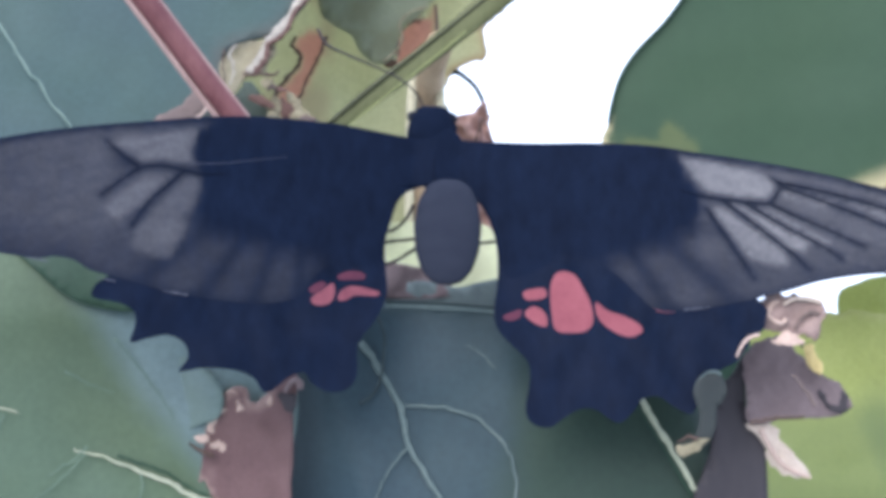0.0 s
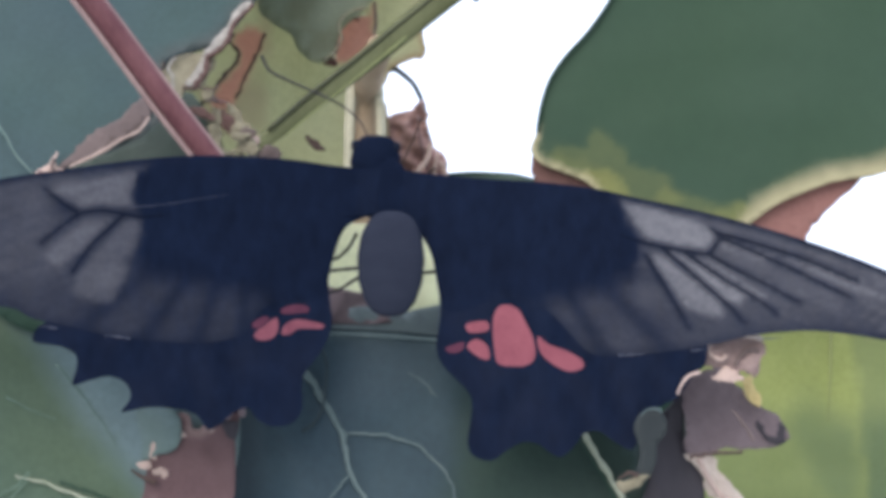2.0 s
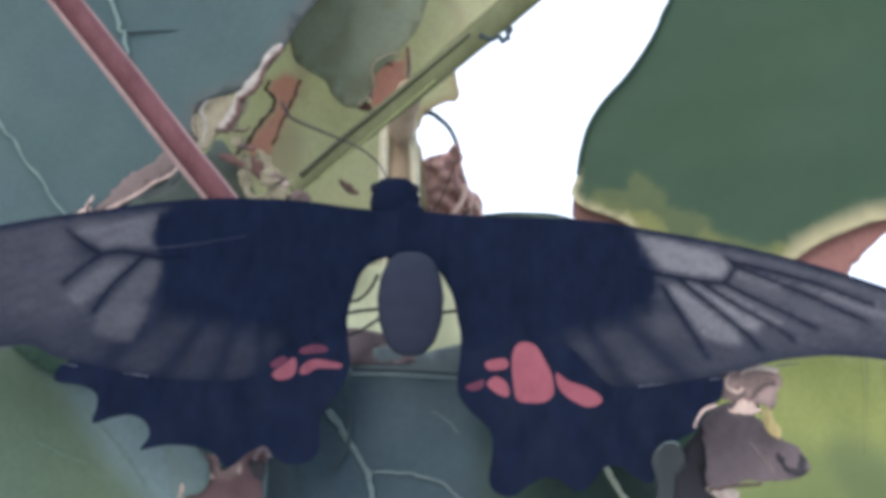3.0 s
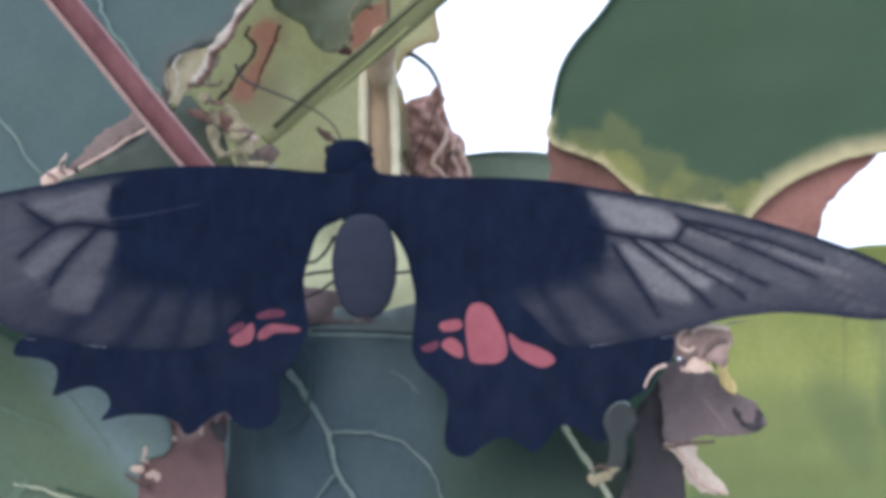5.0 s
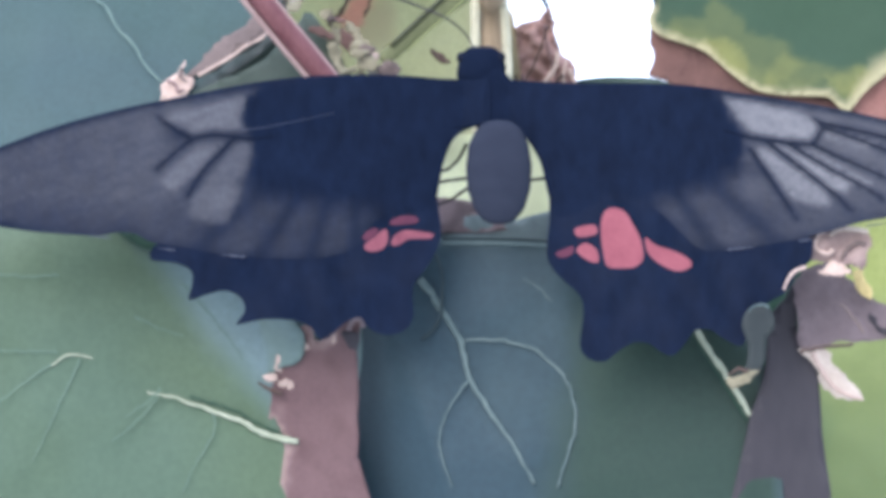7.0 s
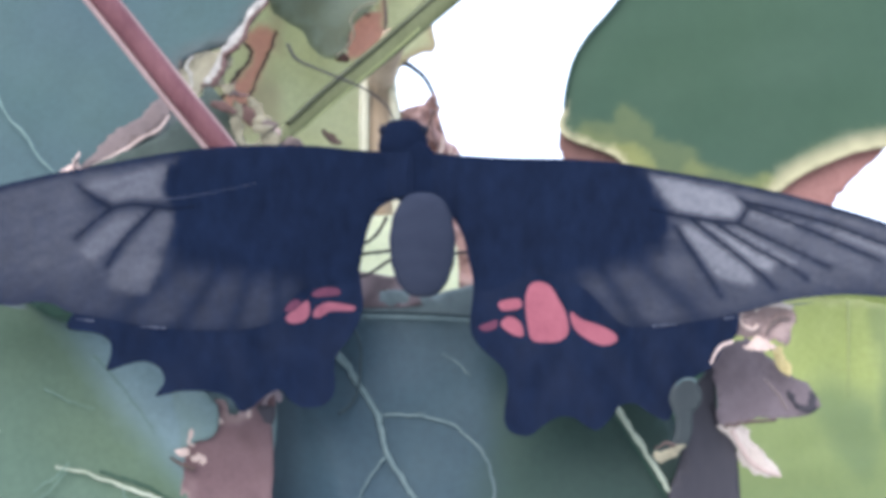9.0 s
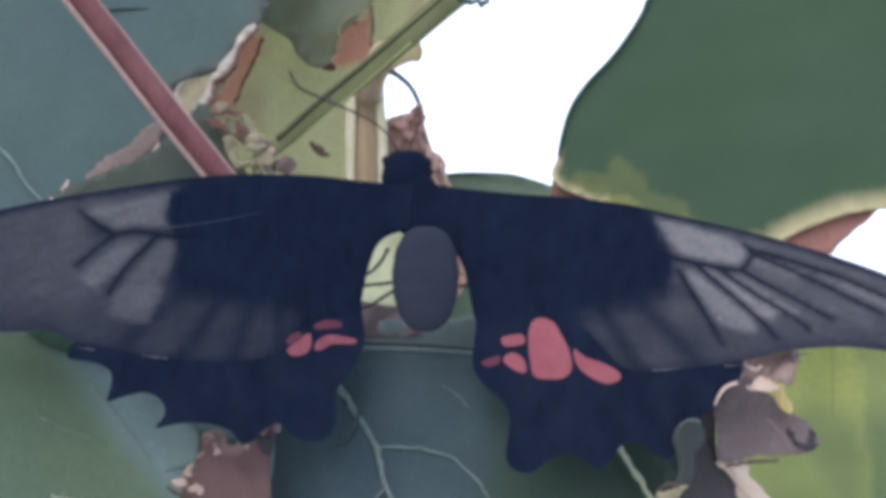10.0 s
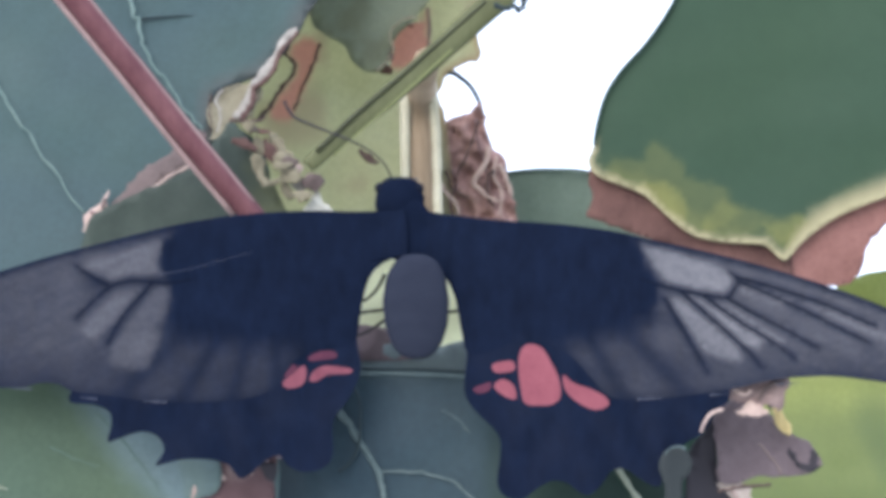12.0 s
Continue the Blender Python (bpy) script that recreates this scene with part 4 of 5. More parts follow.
    dead = [([(-18.15, 28.94), (-16.88, 30.34), (-16.50, 32.82), (-15.58, 34.58), (-13.61, 35.61), (-11.64, 36.10), (-10.90, 38.21), (-10.38, 36.78), (-10.95, 34.13), (-10.44, 31.64), (-7.96, 30.35), (-12.43, 28.84), (-16.01, 28.37)], 1.0),
            ([(-32.26, 32.69), (-30.01, 33.97), (-27.51, 32.59), (-28.08, 30.39), (-29.36, 27.75), (-30.56, 24.67), (-31.93, 22.03), (-32.67, 20.27), (-35.54, 20.58), (-36.43, 21.66), (-34.60, 24.74), (-32.33, 26.92), (-31.58, 29.13), (-33.18, 30.93)], 0.95)]
    leaf = part("leaf", sheet([(-49.57, 13.04), (-50.77, 19.33), (-49.44, 24.69), (-44.81, 31.77), (-40.21, 37.94), (-36.51, 45.01), (-33.72, 52.09), (-10.33, 56.83), (7.35, 51.07), (2.37, 40.58), (-0.96, 36.23), (-3.11, 34.33), (-2.62, 30.07), (-6.55, 28.55), (-8.36, 26.63), (-9.28, 23.46), (-8.25, 20.42), (-7.30, 9.77), (-4.80, -5.32), (-4.16, -28.36), (-29.25, -31.84), (-32.62, -10.41), (-28.87, 2.04), (-36.06, 4.80), (-43.28, 6.68), (-49.61, 9.45)],
                              plane(92), jag=0.5, ripple=1.1, seed=36, step=0.65,
                              pigments={"rim": lambda x, z, d: 0.75 * (1 - ease(0.2, 1.4, d)), "spot": lambda x, z, d: max(0.55 * ease(0.25, 0.5, noise.noise((x * 0.16, z * 0.16, 11.0))), 0.6 * ease(7.0, 3.0, math.hypot(x - tan[0], z - tan[2]) + 2 * noise.noise((x * .3, z * .3, 2)))),
                                        "grey": lambda x, z, d: max(k * inside(x + 0.6 * noise.noise((x, z, 3)), z + 0.6 * noise.noise((x, z, 9)), shape) for shape, k in dead)}),
                MAT_YELLOW, plant, "torn yellow-green leaf lit through by the sky")
    part("dark_edge", tube(wobble([(-27.6, 88.6, 32.2), (-28.1, 88.6, 30.1), (-29.4, 88.6, 27.5), (-30.6, 88.6, 24.5), (-31.9, 88.6, 21.7)], 0.4, 13), 0.26, 0.18, per=1, rough=0.9), MAT_UMBER, leaf)
    part("dark_edge", tube(wobble([(-32.4, 88.6, 32.2), (-32.8, 88.6, 30.8), (-31.4, 88.6, 29.1), (-32.2, 88.6, 26.9), (-34.4, 88.6, 24.6), (-35.9, 88.6, 21.9), (-37.6, 88.6, 20.4)], 0.4, 14), 0.26, 0.34, per=1, rough=0.9), MAT_UMBER, leaf)
    part("dark_patch", sheet([(-18.80, 28.50), (-18.08, 29.02), (-16.49, 28.46), (-15.97, 27.57), (-17.75, 27.25)], plane(88.5), jag=0.3, seed=66, step=0.6), MAT_DARKMARGIN, leaf)
    for pts in ([(-17.2, 90.4, 28.4), (-16.3, 90.4, 30.4), (-16.5, 90.4, 32.5), (-15.2, 90.4, 34.4), (-13.1, 90.4, 35.3)], [(-10.7, 90.4, 37.7), (-10.4, 90.4, 34.5), (-10.6, 90.4, 31.5), (-9.4, 90.4, 30.2)]):
        part("brown_edge", tube(pts, 0.28, 0.2, rough=0.9, seed=len(pts)), MAT_FLAP, leaf)
    part("pale_edge", tube([(-17.7, 80.0, 27.0), (-16.0, 80.0, 28.5), (-14.9, 80.0, 30.3), (-15.4, 80.0, 32.8), (-13.5, 80.0, 34.8), (-11.1, 80.0, 35.2)], 0.18, 0.14, rough=1.0), MAT_OLIVEDRY, leaf)
    part("pale_patch", sheet([(-26.96, 15.80), (-25.27, 15.01), (-24.37, 13.02), (-23.02, 10.87), (-24.56, 10.44), (-26.23, 12.29)], plane(39), jag=0.6, seed=40, step=0.9), MAT_OLIVEDRY, leaf)
    crumbs([(-29.23, 16.54), (-26.80, 14.68), (-25.14, 12.38), (-23.63, 10.09), (-21.52, 7.19)], 38.0, 14, 1.15, (MAT_OLIVEDRY, MAT_DARKDRY, MAT_OLIVEDRY, MAT_PINK, MAT_OLIVEDRY), 81, leaf)
    crumbs([(-18.14, 28.53), (-16.53, 30.26), (-16.15, 32.55), (-14.88, 34.63), (-12.39, 35.64)], 89.5, 9, 0.9, (MAT_PALELEAF, MAT_PALELEAF, MAT_MARGIN), 82, leaf)
    knot = part("dry_knot", sheet([(-22.35, 9.30), (-21.58, 10.35), (-20.51, 10.03), (-19.60, 9.72), (-19.92, 8.67), (-20.69, 7.77), (-21.60, 8.24), (-22.21, 8.55)], plane(37.6), thick=1.2, jag=0.5, ripple=0.8, wave=0.5, seed=57, step=0.6), MAT_PINK, leaf, "small brown dry knot")
    for pts, mat in (([(-27.49, 15.02), (-26.28, 13.79), (-25.84, 12.11), (-26.76, 11.67), (-27.67, 13.05)], MAT_DARKDRY), ([(-24.85, 10.88), (-23.40, 10.56), (-22.19, 9.18), (-22.51, 7.51), (-23.73, 8.59)], MAT_WHITE), ([(-29.24, 15.21), (-28.16, 14.74), (-27.57, 13.21), (-28.50, 12.46), (-29.41, 13.85)], MAT_OLIVEDRY),
                     ([(-25.20, 9.66), (-24.14, 8.44), (-23.70, 6.92), (-24.77, 6.93), (-25.52, 8.30)], MAT_OLIVEDRY), ([(-23.83, 11.93), (-22.61, 11.15), (-22.77, 10.24), (-23.84, 10.71)], MAT_ROSE)):
        part("dry_crumb", sheet(pts, plane(38.5), jag=0.5, ripple=0.5, wave=0.4, seed=58, step=0.8), mat, leaf)
    part("pale_scrap", sheet([(-29.12, 12.63), (-27.93, 12.92), (-27.33, 11.57), (-27.78, 10.53), (-27.03, 9.63), (-25.09, 9.77), (-25.69, 8.87), (-27.55, 8.58), (-28.52, 10.23), (-29.12, 11.43)], plane(37.0), 0.3, jag=0.35, ripple=0.6, wave=0.4, seed=71, step=0.5), MAT_OLIVEDRY, knot)
    part("brown_scrap", sheet([(-31.66, 15.18), (-30.47, 15.03), (-29.27, 14.42), (-28.23, 13.97), (-28.37, 13.37), (-29.57, 13.53), (-30.91, 13.98), (-31.81, 14.58)], plane(37.0), 0.3, jag=0.35, ripple=0.6, wave=0.4, seed=72, step=0.5), MAT_DARKDRY, knot)
    part("white_scrap", sheet([(-22.54, 5.09), (-21.61, 6.59), (-20.98, 7.49), (-20.22, 7.48), (-19.77, 6.42), (-18.41, 5.34), (-18.12, 3.52), (-22.71, 3.57)], plane(38.5), jag=0.4, seed=41, step=0.8), MAT_PALE, knot)
    part("dry_scrap", sheet([(-19.25, 14.85), (-18.25, 14.60), (-17.09, 13.68), (-16.34, 12.68), (-17.42, 12.60), (-18.58, 13.35)], plane(71), jag=0.3, ripple=0.8, wave=0.3, seed=42, step=0.6), MAT_UMBER, leaf, "curled brown dry scrap")
    part("leaf", sheet([(-30.26, 53.68), (-6.85, 53.07), (-7.82, 42.15), (-10.25, 37.48), (-13.33, 34.35), (-15.40, 32.03), (-16.98, 27.84), (-19.54, 27.38), (-21.90, 29.28), (-23.07, 31.50), (-26.46, 33.60), (-28.31, 36.69)], plane(84), ripple=0.4, seed=43, step=1.6,
                       pigments={"rim": lambda x, z, d: 0.5 * (1 - ease(0.2, 1.5, d)), "spot": lambda x, z, d: 0.5 * ease(0.2, 0.5, noise.noise((x * .2, z * .2, 3.3)))}), MAT_DIM, plant, "dull olive-green leaf in shade")

    stem = part("stem", tube([(12.4, 73.5, 46.6), (6.7, 70.6, 41.0), (1.8, 68.2, 36.3), (-4.6, 65.1, 30.2), (-10.9, 62.1, 24.3), (-17.2, 59.2, 18.7), (-21.8, 56.9, 14.4), (-24.5, 55.7, 11.9)], 2.4, 1.0, sides=10, flat=0.3, rough=0.08), MAT_STEM, plant, "slanting olive-green stem")
    part("pale_side", tube([(-4.5, 63.3, 28.7), (-10.0, 60.6, 23.4), (-16.2, 57.7, 17.7), (-20.8, 55.4, 13.3)], 0.14, 0.08), MAT_DARKVEIN, stem)
    # dark strand that paints the shade along the stem's upper edge
    part("painted_shade_strip", tube([(0.2, 67.1, 36.0), (-5.4, 64.4, 30.8), (-11.5, 61.4, 25.1), (-17.7, 58.5, 19.5), (-23.2, 55.8, 14.0)], 0.24, 0.3), MAT_STEM_SHADE, stem)
    part("tendril_curl", tube([(2.1, 58.0, 34.5), (3.7, 58.0, 33.8), (5.0, 58.0, 34.2), (5.5, 58.0, 33.4), (6.3, 58.0, 34.5), (6.8, 58.0, 35.5), (6.0, 58.0, 35.0), (6.5, 58.0, 33.7)], 0.4, 0.25, rough=0.6), MAT_SLATE, stem)

    trunk = part("stem", tube([(-8.4, 66.0, 27.4), (-10.1, 76.0, 25.5), *[(-11.1, 84.0, 22.6), (-11.3, 84.0, 17.4), (-11.4, 84.0, 12.2), (-11.4, 84.0, 1.8), (-11.3, 84.0, -22.5), (-10.9, 84.0, -48.5)], tuple(straight_down((-10.7, 84.0, -48.5)))], 2.0, 2.6, sides=10, per=1, rough=0.05), MAT_BARK, plant, "upright brown stem with cream ridges")
    part("cream_ridge", tube([(-12.9, 81.4, 26.3), (-13.4, 81.4, 22.5), (-13.5, 81.4, 17.3), (-13.5, 81.4, 11.3), (-13.5, 81.4, 1.8)], 0.85, 0.7, rough=0.2), MAT_CREAM, trunk)
    part("cream_ridge", tube([(-9.4, 81.2, 26.5), (-9.1, 81.2, 22.4), (-8.7, 81.2, 17.2), (-8.6, 81.2, 11.2), (-8.5, 81.2, 1.8)], 0.75, 0.7, rough=0.2, seed=3), MAT_CREAM, trunk)

    part("leaf", sheet([(-24.59, 1.08), (-18.97, 2.04), (-11.23, 2.46), (-0.98, 1.66), (0.95, -8.56), (-1.24, -21.30), (-13.25, -24.65), (-24.42, -22.03), (-26.36, -10.03)], plane(78), ripple=1.2, seed=47, step=1.6,
                       pigments={"rim": lambda x, z, d: 0.0, "spot": lambda x, z, d: 0.8 * ease(0.0, 0.5, noise.noise((x * .15, z * .15, 5.5)))}), MAT_PALELEAF, plant, "pale yellow-green leaf behind the legs")
    dry = part("dry_leaf", sheet([(-9.36, 17.88), (-8.08, 20.35), (-5.38, 21.20), (-3.04, 22.76), (-1.99, 21.32), (-1.85, 17.94), (-0.63, 15.25), (0.97, 14.33), (1.28, 10.59), (2.14, 7.91), (2.98, 3.46), (3.93, -7.22), (-10.36, -7.09), (-10.35, 9.86)], plane(94), jag=0.5, ripple=2.8, wave=0.5, seed=44, step=0.6), MAT_CURL, plant, "crumpled pinkish brown dry leaf")
    part("fold_streak", tube([(-3.4, 91.5, 20.3), (-3.1, 91.5, 16.6), (-2.1, 91.5, 13.2), (-1.4, 91.5, 9.7), (-1.8, 91.5, 6.0)], 0.25, 0.15, rough=0.6), MAT_FLAP, dry)
    part("fold_streak", tube([(-0.1, 91.5, 14.4), (-0.7, 91.5, 11.4), (0.5, 91.5, 8.8), (0.2, 91.5, 5.2)], 0.3, 0.2, rough=0.6, seed=4), MAT_ROSE, dry)
    part("fold_streak", tube([(-7.2, 91.5, 12.4), (-6.7, 91.5, 9.7), (-7.6, 91.5, 7.1), (-6.6, 91.5, 3.6)], 0.25, 0.2, rough=0.6, seed=8), MAT_FLAP, dry)
    # rose strands paint the highlights of the crumples, umber ones their dark creases
    part("fold_streak", tube(wobble([(-1.1, 91.0, 15.7), (-2.6, 91.0, 12.3), (-4.0, 91.0, 9.9), (-1.4, 91.0, 8.3), (0.2, 91.0, 7.3)], 0.5, 40), 0.45, 0.27, per=1, rough=0.7), MAT_ROSE, dry)
    part("fold_streak", tube(wobble([(-9.2, 91.0, 10.5), (-7.9, 91.0, 8.4), (-6.7, 91.0, 7.1), (-6.2, 91.0, 5.5)], 0.5, 41), 0.40, 0.24, per=1, rough=0.7), MAT_ROSE, dry)
    part("fold_streak", tube(wobble([(0.3, 91.0, 13.0), (1.3, 91.0, 10.7), (2.1, 91.0, 7.8)], 0.5, 42), 0.40, 0.24, per=1, rough=0.7), MAT_ROSE, dry)
    part("fold_streak", tube(wobble([(-3.0, 91.0, 20.1), (-3.9, 91.0, 16.8), (-5.6, 91.0, 13.2), (-6.7, 91.0, 9.7)], 0.5, 43), 0.22, 0.13, per=1, rough=0.7), MAT_UMBER, dry)
    part("fold_streak", tube(wobble([(-0.8, 91.0, 12.3), (-1.9, 91.0, 9.7), (-0.9, 91.0, 6.8)], 0.5, 44), 0.30, 0.18, per=1, rough=0.7), MAT_UMBER, dry)
    part("fold_streak", tube(wobble([(-8.1, 91.0, 12.4), (-7.2, 91.0, 9.7), (-4.9, 91.0, 7.8)], 0.5, 45), 0.25, 0.15, per=1, rough=0.7), MAT_UMBER, dry)
    part("tendril", tube([(-9.5, 95.0, 26.9), (-7.7, 95.0, 27.9), (-5.8, 95.0, 26.8), (-4.2, 95.0, 25.2), (-2.9, 95.0, 22.6)], 0.5, 0.38), MAT_SLATE, dry)

    leaf = part("leaf", sheet([(-11.64, 1.91), (-3.20, 9.21), (0.08, 12.31), (4.25, 12.80), (8.40, 12.83), (12.91, 12.49), (20.78, 9.81), (28.00, 1.45), (23.19, -20.55), (-12.86, -24.04)], plane(108), ripple=1.0, seed=45, step=1.6), MAT_STRIP, plant, "green leaf edge seen behind the wing")
    part("dark_margin", tube([(-0.1, 107.3, 12.2), (4.3, 107.3, 12.7), (8.4, 107.3, 12.7), (12.9, 107.3, 12.4), (18.1, 107.3, 10.9)], 0.25, 0.2), MAT_DARK, leaf)
    part("leaf", sheet([(51.23, -7.16), (54.49, -5.06), (57.72, -4.11), (68.17, -3.73), (72.89, -10.61), (68.02, -17.08), (53.59, -13.72)], plane(84), ripple=0.8, seed=46), MAT_LIME, plant, "lime-green leaf half hidden by the wing")

    # stalks out of view that join the leaves to the upright stem
    for a, b in (((-79.0, 62.0, 53.9), (-51.1, 90.0, 77.2)), ((-9.6, 84.0, 53.8), (-8.2, 90.0, 67.9)), ((-64.7, 26.8, 50.6), (-53.0, 60.0, 70.9)),
                 ((12.4, 73.5, 46.6), (14.9, 80.0, 65.4)), ((63.0, 56.0, 43.0), (41.2, 80.0, 72.2))):
        part("leaf_stem", tube([a, tuple((Vector(a) + Vector(b)) / 2 + Vector((0, 3, 2))), b, (15.0, 80.0, 73.9)], 1.3, 2.2), MAT_STEM, plant)
    return plant, teal, petiole


def build_right_leaf(plant):
    """The broad leaf that sways beside the gap of sky; its space is centred near its lower corner."""
    o = (16.0, 55.0, 13.0)
    # yellower places with clear borders, light shining through painted into them: outline, strength
    thin = [([(18.50, 12.59), (22.74, 12.10), (23.94, 15.15), (28.56, 11.69), (28.88, 9.69), (34.93, 7.75), (34.61, 6.47), (36.20, 5.51), (42.01, 3.90), (39.38, 2.79), (37.62, 1.11), (31.24, 0.72), (27.26, 2.16), (24.07, 5.05), (18.49, 7.94), (17.30, 10.35)], 0.32), ([(22.09, 8.74), (26.48, 9.21), (28.47, 6.88), (29.34, 5.04), (28.54, 2.96), (25.67, 3.45), (23.28, 5.69), (20.49, 7.14)], 0.75),
            ([(33.65, 6.64), (36.83, 4.71), (34.43, 2.63), (30.76, 1.04), (30.93, 3.44)], 0.60), ([(39.22, 2.95), (43.69, 4.14), (46.23, 3.66), (44.62, 0.54), (43.02, -1.06), (40.96, 0.39)], 0.62)]
    leaf = part("leaf", sheet([(29.99, 39.74), (27.18, 33.67), (23.68, 28.54), (20.02, 24.52), (17.78, 21.08), (16.55, 17.32), (15.97, 14.17), (15.15, 11.81), (16.55, 9.89), (19.69, 8.59), (22.97, 7.12), (26.23, 4.09), (29.49, 1.53), (33.07, 0.55), (37.12, 0.19), (39.76, -0.16), (42.22, -2.22), (44.73, 0.26), (48.63, 3.19), (52.51, 5.01), (57.15, 6.67), (67.92, 10.10), (74.22, 28.63), (69.92, 53.58), (43.82, 59.00)],
                              plane(55), ripple=0.45, wave=0.05, seed=51, step=0.8, origin=o,
                              pigments={"rim": lambda x, z, d: (1 - ease(0.2, 1.2 + 2.4 * ease(42, 46, x), d + 0.5 * noise.noise((x * .5, z * .5, 2)))) * ease(16.0, 13.0, z),
                                        "spot": lambda x, z, d: min(1.0, max(k * ease(-0.3, 0.5 + 0.4 * noise.noise((x * .3, z * .3, 5)), -signed(x, z, shape)) for shape, k in thin)
                                                                    + 0.25 * ease(3.5, 1.0, d + noise.noise((x * .4, z * .4, 3))) * ease(14, 10, z))}),
                MAT_RIGHT, plant, "broad dark green leaf with a yellow and brown withered margin")
    leaf.location = Vector(o) * MM
    part("brown_margin", sheet([(16.46, 14.51), (15.74, 12.74), (15.25, 9.68), (15.64, 6.63), (14.87, 4.40), (18.18, 3.10), (22.11, 1.62), (27.59, -0.34), (33.06, -2.60), (38.51, -4.39), (43.18, -4.91), (43.22, -1.45), (41.07, 1.09), (35.46, 2.10), (29.98, 2.16), (26.09, 6.00), (20.61, 9.40), (17.87, 11.50), (16.87, 13.89)], plane(56.2), jag=0.3, seed=52, step=1.0, origin=o), MAT_DARKMARGIN, leaf, "dry brown lower margin")
    part("brown_margin", sheet([(40.75, -0.01), (42.95, 1.23), (49.99, 5.54), (55.45, 8.76), (61.96, 11.33), (64.10, 10.20), (59.59, 5.42), (55.84, 2.09), (53.65, -0.62), (53.07, -3.60), (50.49, -5.77), (46.30, -5.57), (43.04, -4.44)], plane(56.4), jag=0.3, seed=53, step=1.0, origin=o), MAT_MARGIN, leaf, "dry reddish brown corner")
    part("dark_margin", tube([(30.0, 54.6, 39.4), (27.2, 54.6, 33.6), (23.7, 54.6, 28.5), (20.0, 54.6, 24.5), (17.8, 54.6, 21.1), (16.6, 54.6, 17.3), (16.1, 54.6, 14.3)], 0.3, 0.25, origin=o), MAT_DARK, leaf)
    return leaf


# ---------------- the butterfly ----------------
ROOT = {1: (-1.5, -2.5, 2.5), -1: (-6.8, -2.5, 2.5)}


def wing_frame(points):
    """Places on the right forewing in its own frame: u outwards from the root, v upwards (mm)."""
    return [(x - ROOT[1][0], z - ROOT[1][2]) for x, z in points]


VEINS = {1: [wing_frame(p) for p in (
    [(23.08, -2.66), (25.14, -3.34), (27.63, -3.90), (32.27, -4.62), (33.14, -4.13), (33.85, -2.61), (32.95, -1.69)], [(27.62, -3.97), (30.01, -5.99), (32.32, -7.94), (35.03, -10.26), (36.65, -12.04)],
    [(25.92, -4.90), (27.26, -7.10), (28.58, -9.29), (29.90, -11.34), (30.74, -12.87)], [(30.10, -4.39), (32.66, -6.16), (35.09, -7.72), (37.21, -8.89), (40.21, -10.95)],
    [(32.51, -4.50), (35.44, -6.08), (38.46, -7.52), (42.66, -9.72)], [(34.03, -2.74), (37.32, -4.07), (41.55, -5.92), (48.11, -9.04)], [(33.55, -2.22), (37.96, -3.32), (42.80, -4.80), (48.65, -7.17)])],
         -1: [[(21.68, -4.68), (24.04, -5.00), (26.02, -4.80), (28.49, -4.55), (30.62, -4.98), (32.12, -6.08), (34.79, -8.52)], [(26.02, -4.86), (28.13, -7.12), (29.74, -8.91), (31.26, -11.57)], [(31.05, -4.93), (32.65, -3.96), (34.63, -2.51)]]}
# the pale panels between the veins: outline, strength
PANELS = {1: [(wing_frame(p), k) for p, k in (
    ([(22.76, 1.35), (26.27, 0.63), (30.61, -0.75), (33.19, -1.70), (33.54, -2.73), (32.40, -4.11), (29.31, -3.80), (26.08, -3.10), (24.73, -1.53)], 0.62), ([(26.18, -4.52), (27.80, -4.80), (30.48, -7.02), (34.12, -9.87), (34.58, -11.52), (32.98, -11.50), (30.41, -10.83), (28.36, -8.01), (26.78, -6.07)], 0.52),
    ([(28.18, -4.04), (30.04, -4.58), (32.97, -6.55), (36.96, -9.02), (36.32, -10.15), (34.50, -9.62), (31.72, -7.16)], 0.66), ([(34.29, -2.49), (37.34, -3.31), (39.76, -4.50), (38.51, -5.49), (35.60, -4.42), (33.89, -3.88)], 0.34),
    ([(40.98, -4.52), (44.59, -5.59), (50.53, -8.07), (52.87, -9.60), (48.13, -8.29), (43.36, -6.33)], 0.34), ([(30.53, -4.72), (33.00, -5.02), (35.43, -6.58), (39.64, -9.18), (38.42, -9.41), (34.79, -7.46)], 0.40))],
          -1: [([(34.33, -2.56), (32.83, -1.71), (28.56, -0.82), (22.90, 1.01), (24.74, -0.45), (25.32, -2.63), (25.05, -4.01), (28.50, -3.98), (30.82, -4.42), (32.41, -3.83)], 0.50), ([(30.30, -5.66), (26.50, -5.19), (28.43, -7.13), (30.22, -9.05), (32.91, -11.35), (34.58, -9.88), (32.39, -7.53)], 0.36),
               ([(26.13, -5.68), (23.91, -5.12), (24.46, -8.93), (25.39, -11.77), (26.74, -14.92), (28.88, -14.77), (31.33, -14.06), (30.66, -11.43), (28.28, -8.38)], 0.34)]}
